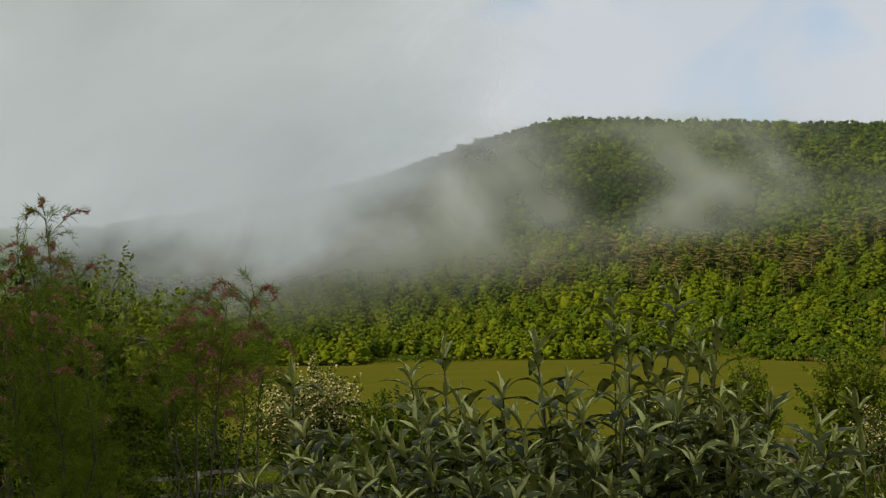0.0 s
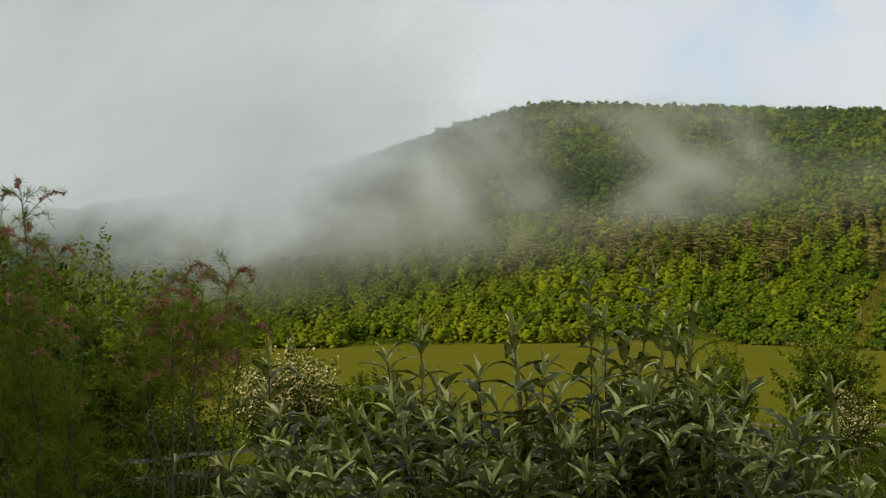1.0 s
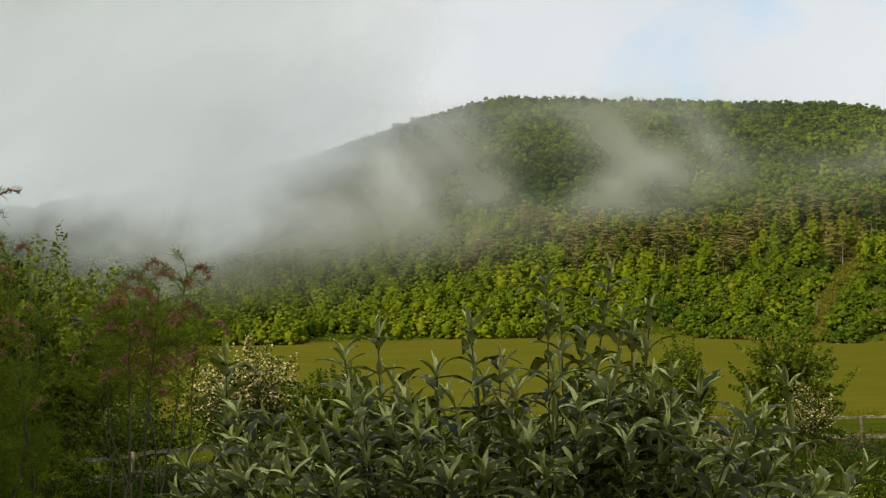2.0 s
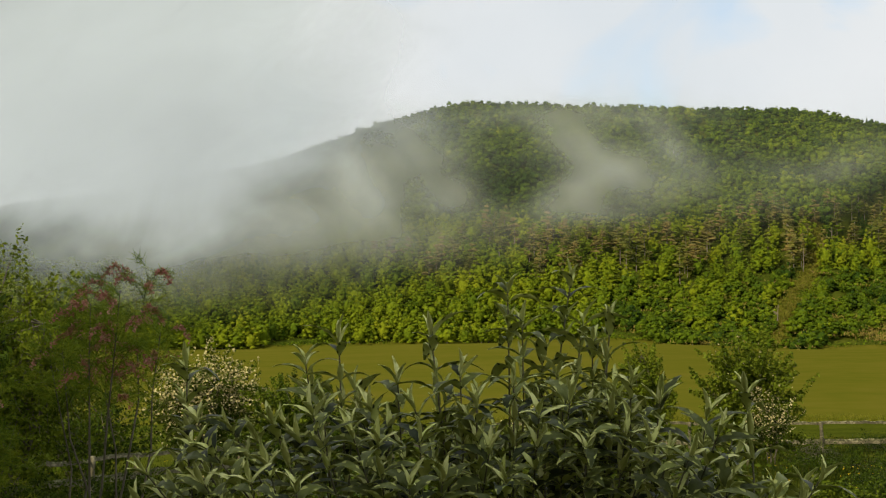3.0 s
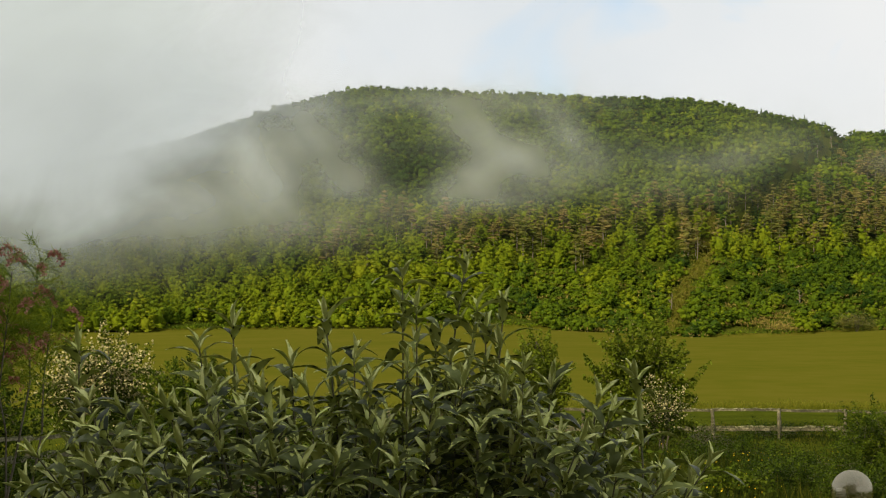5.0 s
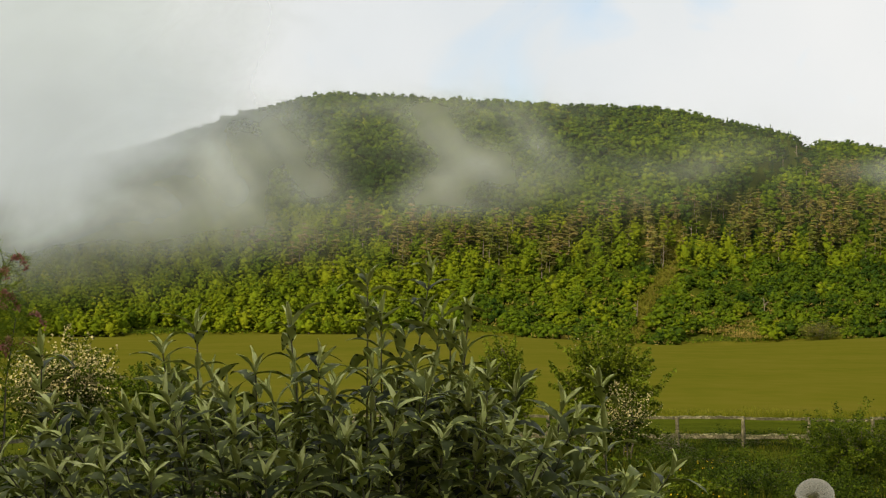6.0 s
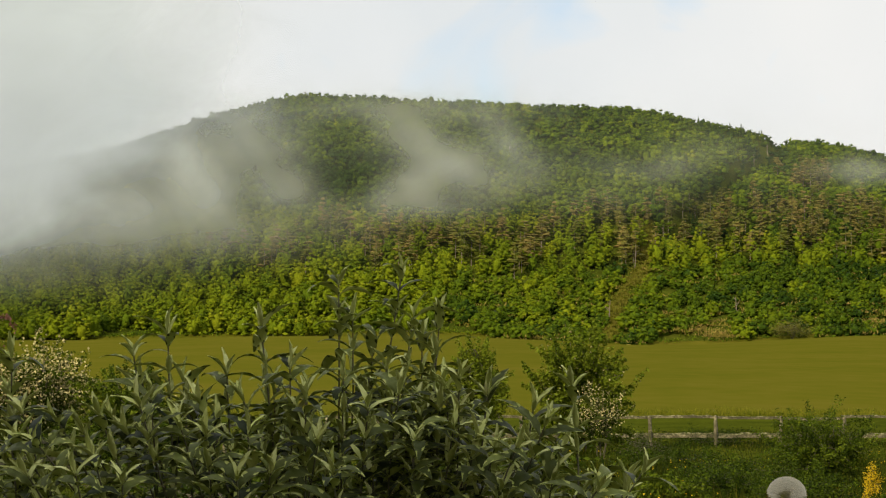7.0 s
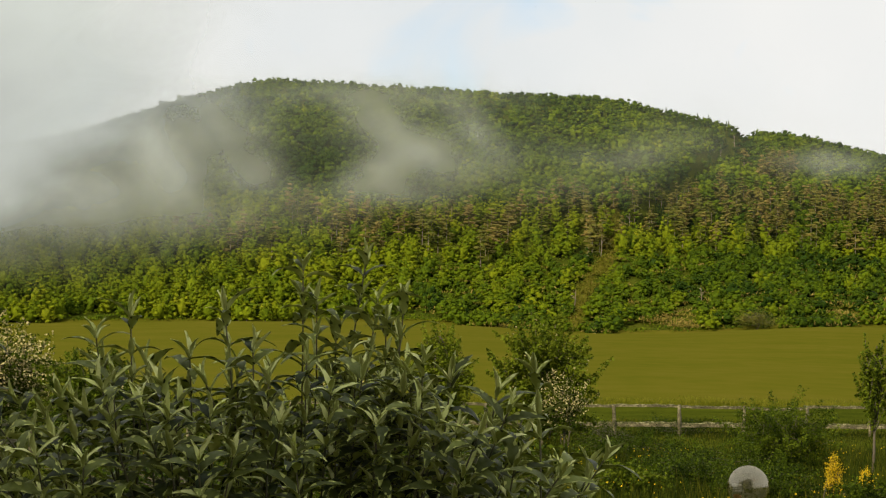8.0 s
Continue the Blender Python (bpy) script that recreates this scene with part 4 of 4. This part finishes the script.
def build_dead_tree(u, v, h, seed):
    """A thin pale dead trunk with a few stubs, standing on the slope."""
    rng = np.random.default_rng(seed)
    d = FOOT + 4
    while d < RIDGE and (float(land(u * d, d)) - EYE) / d < v:
        d += 1.0
    tree = tagged(new("dead_tree"), "thin pale dead tree trunk standing in the woods", "tree", group="dead trunks on the hillside")
    tree.location = (u * d, d, float(land(u * d, d)))
    V, F = tube(branch_path((0, 0, -0.2), (rng.normal() * 0.2, 0, h), (0.1, 0, 0), rng), np.linspace(0.16, 0.06, 7), 6)
    part("trunk", mesh_of("trunk", V, F, [M_BARK_PALE], smooth=True), tree)
    for k in range(3):
        z, a = h * rng.uniform(0.5, 0.9), rng.uniform(0, 6.28)
        V, F = tube(branch_path((0, 0, z), (math.cos(a) * 1.1, math.sin(a) * 1.1, z + 0.7), (0, 0, 0.1), rng, 5), np.linspace(0.08, 0.03, 5), 5)
        part("branch_stub", mesh_of("branch_stub", V, F, [M_BARK_PALE], smooth=True), tree)


for i, (u, v, h) in enumerate(((0.157, 0.034, 6.5), (0.173, 0.046, 7.0), (0.142, 0.004, 5.5), (0.215, 0.006, 5.5), (0.2335, 0.094, 6.5), (0.225, 0.089, 6.0))):
    build_dead_tree(u, v, h, 80 + i)


# tamarisk, fine as feathers
def build_tamarisk(x, y, tips, seed, label, bare):
    rng = np.random.default_rng(seed)
    thing = tagged(new("tamarisk"), label, "shrub")
    z = float(land(x, y))
    thing.location = (x, y, z)
    base = np.array([x, y, z])
    plume, bloom = Soup(), Soup()
    for (u, v, pink) in tips:
        d = y + rng.uniform(-0.5, 0.5)
        tip = np.array([u * d, d, EYE + v * d]) - base
        p = branch_path((rng.normal() * 0.1, rng.normal() * 0.1, -0.03), tip, (-tip[0] * 0.25, 0, 0.15), rng, 12)
        V, F = tube(p, np.linspace(0.013, 0.002, 12), 5)
        part("branch", mesh_of("branch", V, F, [M_BARK], smooth=True), thing)
        for k in range(64):
            t = rng.uniform(bare, 1.0)
            i = min(int(t * 11), 10)
            a = p[i] + (p[i + 1] - p[i]) * (t * 11 - i)
            if a[2] + z - EYE < -0.042 * y and a[0] + x > -0.288 * y:
                continue
            out = unit(rng.normal(size=3) * np.array([1, 1, 0.35]) + np.array([0, 0, 0.55]))
            L = rng.uniform(0.14, 0.34) * (1.25 - 0.55 * t)
            w = branch_path(a, a + out * L, (0, 0, 0.03), rng, 5)
            w[-1, 2] -= 0.03
            V, F = tube(w, np.linspace(0.0018, 0.0007, 5), 3)
            plume.add(V, F, 0.2)
            q = 66
            s = rng.uniform(0.1, 1, q) * 3.99
            j = s.astype(int)
            P = w[j] + (w[j + 1] - w[j]) * (s - j)[:, None]
            D = rng.normal(size=(q, 3)) + out * 1.3
            V, F = blades(P, D, rng.uniform(0.02, 0.06, q), 0.0012, rng=rng)
            plume.add(V, F, np.clip(0.45 + rng.normal() * 0.18, 0, 1))
            if rng.random() < pink * 1.1 * max(0.0, t - 0.72) / 0.28:
                q = 90
                s = rng.uniform(1.6, 3.99, q)
                j = s.astype(int)
                P = w[j] + (w[j + 1] - w[j]) * (s - j)[:, None] + rng.normal(size=(q, 3)) * 0.006
                V, F = leaves(P, rng.normal(size=(q, 3)), rng.uniform(0.004, 0.008, q), rng=rng)
                bloom.add(V, F, rng.uniform(0.2, 0.8))
    part("feathery_foliage", plume.mesh("feathery_foliage", [M_FEATHER]), thing)
    part("blossom", bloom.mesh("blossom", [M_PINK]), thing, "sprays of small pink flowers")


build_tamarisk(-2.35, 7.6, [(-0.335, 0.083, 0.5), (-0.352, 0.06, 0.35), (-0.315, 0.045, 0.2), (-0.297, 0.012, 0.15), (-0.36, 0.02, 0.1), (-0.33, -0.01, 0.1), (-0.345, -0.030, 0.1), (-0.305, -0.025, 0.1), (-0.37, 0.05, 0.2), (-0.342, 0.048, 0.3), (-0.326, 0.030, 0.2), (-0.358, 0.038, 0.3)], 51, "tall feathery tamarisk with pink flower sprays", 0.55)
build_tamarisk(-1.75, 7.2, [(-0.212, 0.034, 0.4), (-0.228, 0.027, 0.3), (-0.245, 0.020, 0.35), (-0.262, 0.005, 0.2), (-0.205, 0.003, 0.15), (-0.236, 0.0, 0.2), (-0.268, -0.012, 0.1)], 52, "feathery green tamarisk bush with pink flowers", 0.68)


# the fence of split rails
def log_mesh(name, a, b, r, rng, sides=7, n=9):
    p = branch_path(a, b, (0, 0, rng.normal() * 0.03), rng, n, 0.004)
    V, F = tube(p, r * rng.uniform(0.72, 1.2, n), sides)
    V += rng.normal(size=V.shape) * r * 0.16
    ends = [tuple(range(sides))[::-1], tuple((n - 1) * sides + i for i in range(sides))]
    me = bpy.data.meshes.new(name)
    me.from_pydata([tuple(v) for v in V], [], [tuple(f) for f in F] + ends)
    me.materials.append(M_WOOD)
    for f in me.polygons:
        f.use_smooth = True
    return me


def slab_mesh(name, a, b, high, thick, rng, n=15):
    """A sawn slab between two points: a smooth face, and a ragged upper edge with the bark left on."""
    t = np.linspace(0, 1, n)[:, None]
    p = np.asarray(a) * (1 - t) + np.asarray(b) * t + np.sin(np.pi * t) * np.array([0, 0, rng.normal() * 0.02])
    p = p + np.stack([np.zeros(n), rng.normal(size=n) * 0.006, rng.normal(size=n) * 0.006], 1)
    top, low = high * rng.uniform(0.36, 0.62, n), high * rng.uniform(0.44, 0.52, n)
    V = []
    for i in range(n):
        x, y, z = p[i]
        h = thick * 0.5
        V += [(x, y - h, z - low[i]), (x, y - h * 1.05, z + top[i] * 0.25), (x, y - h * 1.3, z + top[i] * 0.45), (x, y - h * 0.6, z + top[i]), (x, y + h * 0.7, z + top[i] * 0.95), (x, y + h, z - low[i])]
    F, I = [], []
    for i in range(n - 1):
        for j in range(6):
            k = (j + 1) % 6
            F.append((i * 6 + j, i * 6 + k, i * 6 + 6 + k, i * 6 + 6 + j))
            I.append(1 if j in (1, 2, 3) else 0)
    me = bpy.data.meshes.new(name)
    me.from_pydata(V, [], [f[::-1] for f in F] + [tuple(range(6)), tuple((n - 1) * 6 + i for i in range(6))[::-1]])
    me.materials.append(M_WOOD)
    me.materials.append(M_LICHEN)
    me.polygons.foreach_set("material_index", np.array(I + [0, 0], np.int32))
    return me


def build_fence(name, points, spacing, label, seed, low_rail):
    rng = np.random.default_rng(seed)
    fence = tagged(new(name), label, "fence")
    pts = [np.array(p, float) for p in points]
    o = np.array([pts[0][0], pts[0][1], float(land(*pts[0]))])
    fence.location = o
    posts = []
    for a, b in zip(pts, pts[1:]):
        k = max(1, round(np.linalg.norm(b - a) / spacing))
        posts += [a + (b - a) * i / k for i in range(k)]
    posts.append(pts[-1])
    P3 = [np.array([q[0], q[1], float(land(q[0], q[1]))]) for q in posts]
    for q in P3:
        part("post", log_mesh("post", q - o + (0, 0, -0.3), q - o + (rng.normal() * 0.03, 0, rng.uniform(1.02, 1.09)), 0.056, rng, n=7), fence)
    for a, b in zip(P3, P3[1:]):
        for h, high, thick in ((1.02, 0.10, 0.06), (low_rail, 0.17, 0.06)):
            e = (b - a) * 0.03
            part("rail", slab_mesh("rail", a - o - e + (0, 0.085, h + rng.normal() * 0.025), b - o + e + (0, 0.085, h + rng.normal() * 0.025), high, thick, rng), fence)


build_fence("split_rail_fence", [(-1.0, 61.0), (5.65, 61.0), (21.35, 61.0), (30.0, 62.0)], 2.231, "weathered grey two-rail slab fence with mossy bark edges", 61, 0.40)
build_fence("split_rail_fence", [(-12.4, 26.0), (-9.98, 36.2), (-8.9, 41.0), (-1.5, 60.4)], 2.3, "weathered grey two-rail wooden fence beside the bushes", 62, 0.58)


# rough grass with yellow flowers
def build_grass():
    rng = np.random.default_rng(71)
    grass, bloom = Soup(), Soup()
    for i in range(1700):
        y = rng.uniform(24, 63) if i % 3 else rng.uniform(60, 70)
        x = rng.uniform(-0.34 if i % 2 else 0.08, 0.36) * y
        z = float(land(x, y))
        q = 45
        h = rng.uniform(0.25, 0.65) if y < 50 else rng.uniform(0.08, 0.22)
        P = np.stack([x + rng.normal(size=q) * 0.45, y + rng.normal(size=q) * 0.45, np.full(q, z - 0.02)], 1)
        D = rng.normal(size=(q, 3)) * np.array([0.25, 0.25, 0]) + np.array([0, 0, 1.0])
        V, F = blades(P, D, rng.uniform(0.6, 1.2, q) * h, 0.007 if y < 60 else 0.012, rng=rng)
        grass.add(V, F, np.clip(0.36 + rng.normal() * 0.25, 0, 1))
        if rng.random() < 0.12 and y < 50:
            C = P[:14] + D[:14] * h * 0.9
            V, F = leaves(C, rng.normal(size=C.shape), rng.uniform(0.012, 0.026, len(C)), aspect=0.9, rng=rng)
            bloom.add(V, F, 0.5)
    tagged(new("rough_grass", grass.mesh("rough_grass", [M_GRASS])), "tall unmown rough grass before the fence", "grass", kind="stuff")
    tagged(new("wild_flowers", bloom.mesh("wild_flowers", [M_YELLOW])), "small yellow wild flowers in rough grass", "flowers", kind="stuff")


build_grass()


def build_fringe():
    """Taller fresh grass along the near rim of the meadow."""
    rng = np.random.default_rng(73)
    rim = Soup()
    for i in range(700):
        y = 82 + abs(rng.normal()) * 2.5
        x = rng.uniform(-0.16, 0.34) * y
        q = 24
        P = np.stack([x + rng.normal(size=q) * 0.35, y + rng.normal(size=q) * 0.3, np.full(q, float(land(x, y)) - 0.02)], 1)
        V, F = blades(P, rng.normal(size=(q, 3)) * 0.35 + np.array([0, 0, 1.0]), rng.uniform(0.12, 0.34, q), 0.014, rng=rng)
        rim.add(V, F, np.clip(0.55 + rng.normal() * 0.25, 0, 1))
    tagged(new("meadow_fringe", rim.mesh("meadow_fringe", [M_HAY])), "fresh yellow-green taller grass along the meadow rim", "grass", kind="stuff")


build_fringe()


# the garden lamp: a smoked glass globe on a post
def build_lamp(x, y, zc, r):
    lamp = tagged(new("garden_lamp"), "garden lamp with a shiny grey glass globe on a post", "lamp")
    g = float(land(x, y))
    lamp.location = (x, y, g)
    m, n, l = mat_new("smoked_globe_glass")
    shine, clear, mix = n.new("ShaderNodeBsdfGlossy"), n.new("ShaderNodeBsdfTransparent"), n.new("ShaderNodeMixShader")
    shine.inputs["Color"].default_value, shine.inputs["Roughness"].default_value = (0.52, 0.47, 0.35, 1), 0.22
    clear.inputs[0].default_value = (0.80, 0.77, 0.66, 1)
    rim = n.new("ShaderNodeLayerWeight")
    rim.inputs[0].default_value = 0.4
    less = n.new("ShaderNodeMapRange")
    less.inputs[3].default_value, less.inputs[4].default_value = 0.62, 0.10
    l.new(rim.outputs["Facing"], less.inputs[0])
    l.new(less.outputs[0], mix.inputs[0])
    l.new(shine.outputs[0], mix.inputs[1])
    l.new(clear.outputs[0], mix.inputs[2])
    o = n.new("ShaderNodeOutputMaterial")
    l.new(mix.outputs[0], o.inputs[0])
    bm = bmesh.new()
    bmesh.ops.create_uvsphere(bm, u_segments=48, v_segments=32, radius=r)
    globe = part("globe", bm_mesh("globe", bm, [m]), lamp, "shiny grey glass globe")
    globe.location = (0, 0, zc - g)
    metal = rough_mat("black_painted_metal", [(0.3, (0.02, 0.02, 0.02)), (0.7, (0.04, 0.04, 0.04))], scale=8, fine=60, rough=0.5, bump=0.1)
    V, F = tube([(0, 0, 0), (0, 0, 0.03), (0, 0, 0.06), (0, 0, 0.9), (0, 0, zc - g - r - 0.06)], [0.09, 0.09, 0.035, 0.03, 0.03], 16)
    part("post", mesh_of("post", V, F, [metal], smooth=True), lamp)
    white = rough_mat("white_bulb_tube", [(0.3, (0.72, 0.70, 0.66)), (0.7, (0.8, 0.78, 0.74))], scale=20, fine=90, rough=0.4, bump=0.05)
    orange = rough_mat("orange_bulb_base", [(0.3, (0.55, 0.26, 0.10)), (0.7, (0.65, 0.33, 0.14))], scale=20, fine=90, rough=0.5, bump=0.05)
    th = np.linspace(0, 2 * np.pi * 3.5, 70)
    bx, bz = -0.060, zc - g - 0.035
    V, F = tube(np.stack([bx + 0.021 * np.cos(th), 0.021 * np.sin(th), bz + 0.0021 * th], 1), np.full(70, 0.0055), 8)
    bulb = part("bulb", mesh_of("bulb", V, F, [white], smooth=True), lamp, "white spiral bulb")
    V, F = tube([(bx, 0, bz - 0.045), (bx, 0, bz - 0.04), (bx, 0, bz - 0.012), (bx, 0, bz - 0.006)], [0.004, 0.017, 0.022, 0.004], 16)
    part("bulb_base", mesh_of("bulb_base", V, F, [orange], smooth=True), bulb, "orange bulb base")
    V, F = tube([(0, 0, zc - g - r - 0.07), (0, 0, zc - g - r - 0.03), (0, 0, zc - g - r + 0.012)], [0.04, 0.055, 0.06], 20)
    part("collar", mesh_of("collar", V, F, [metal], smooth=True), lamp)


build_lamp(0.244 * 9.5, 9.5, EYE - 0.0948 * 9.5, 0.112)


# an unseen wall standing for the house, added behind the camera to shade the garden
def build_shade_wall():
    bm = bmesh.new()
    bmesh.ops.create_cube(bm, size=1.0)
    bmesh.ops.scale(bm, vec=(30.0, 0.4, 12.8), verts=bm.verts)
    bmesh.ops.bevel(bm, geom=bm.edges[:], offset=0.02, segments=2, affect="EDGES")
    w = tagged(new("wall_unseen_shading", bm_mesh("wall_unseen_shading", bm, [M_RENDER], smooth=False)), "unseen pale rendered wall added behind the camera to shade the garden", "wall", kind="structure")
    w.location = (-11.0, -2.0, 6.4)


build_shade_wall()
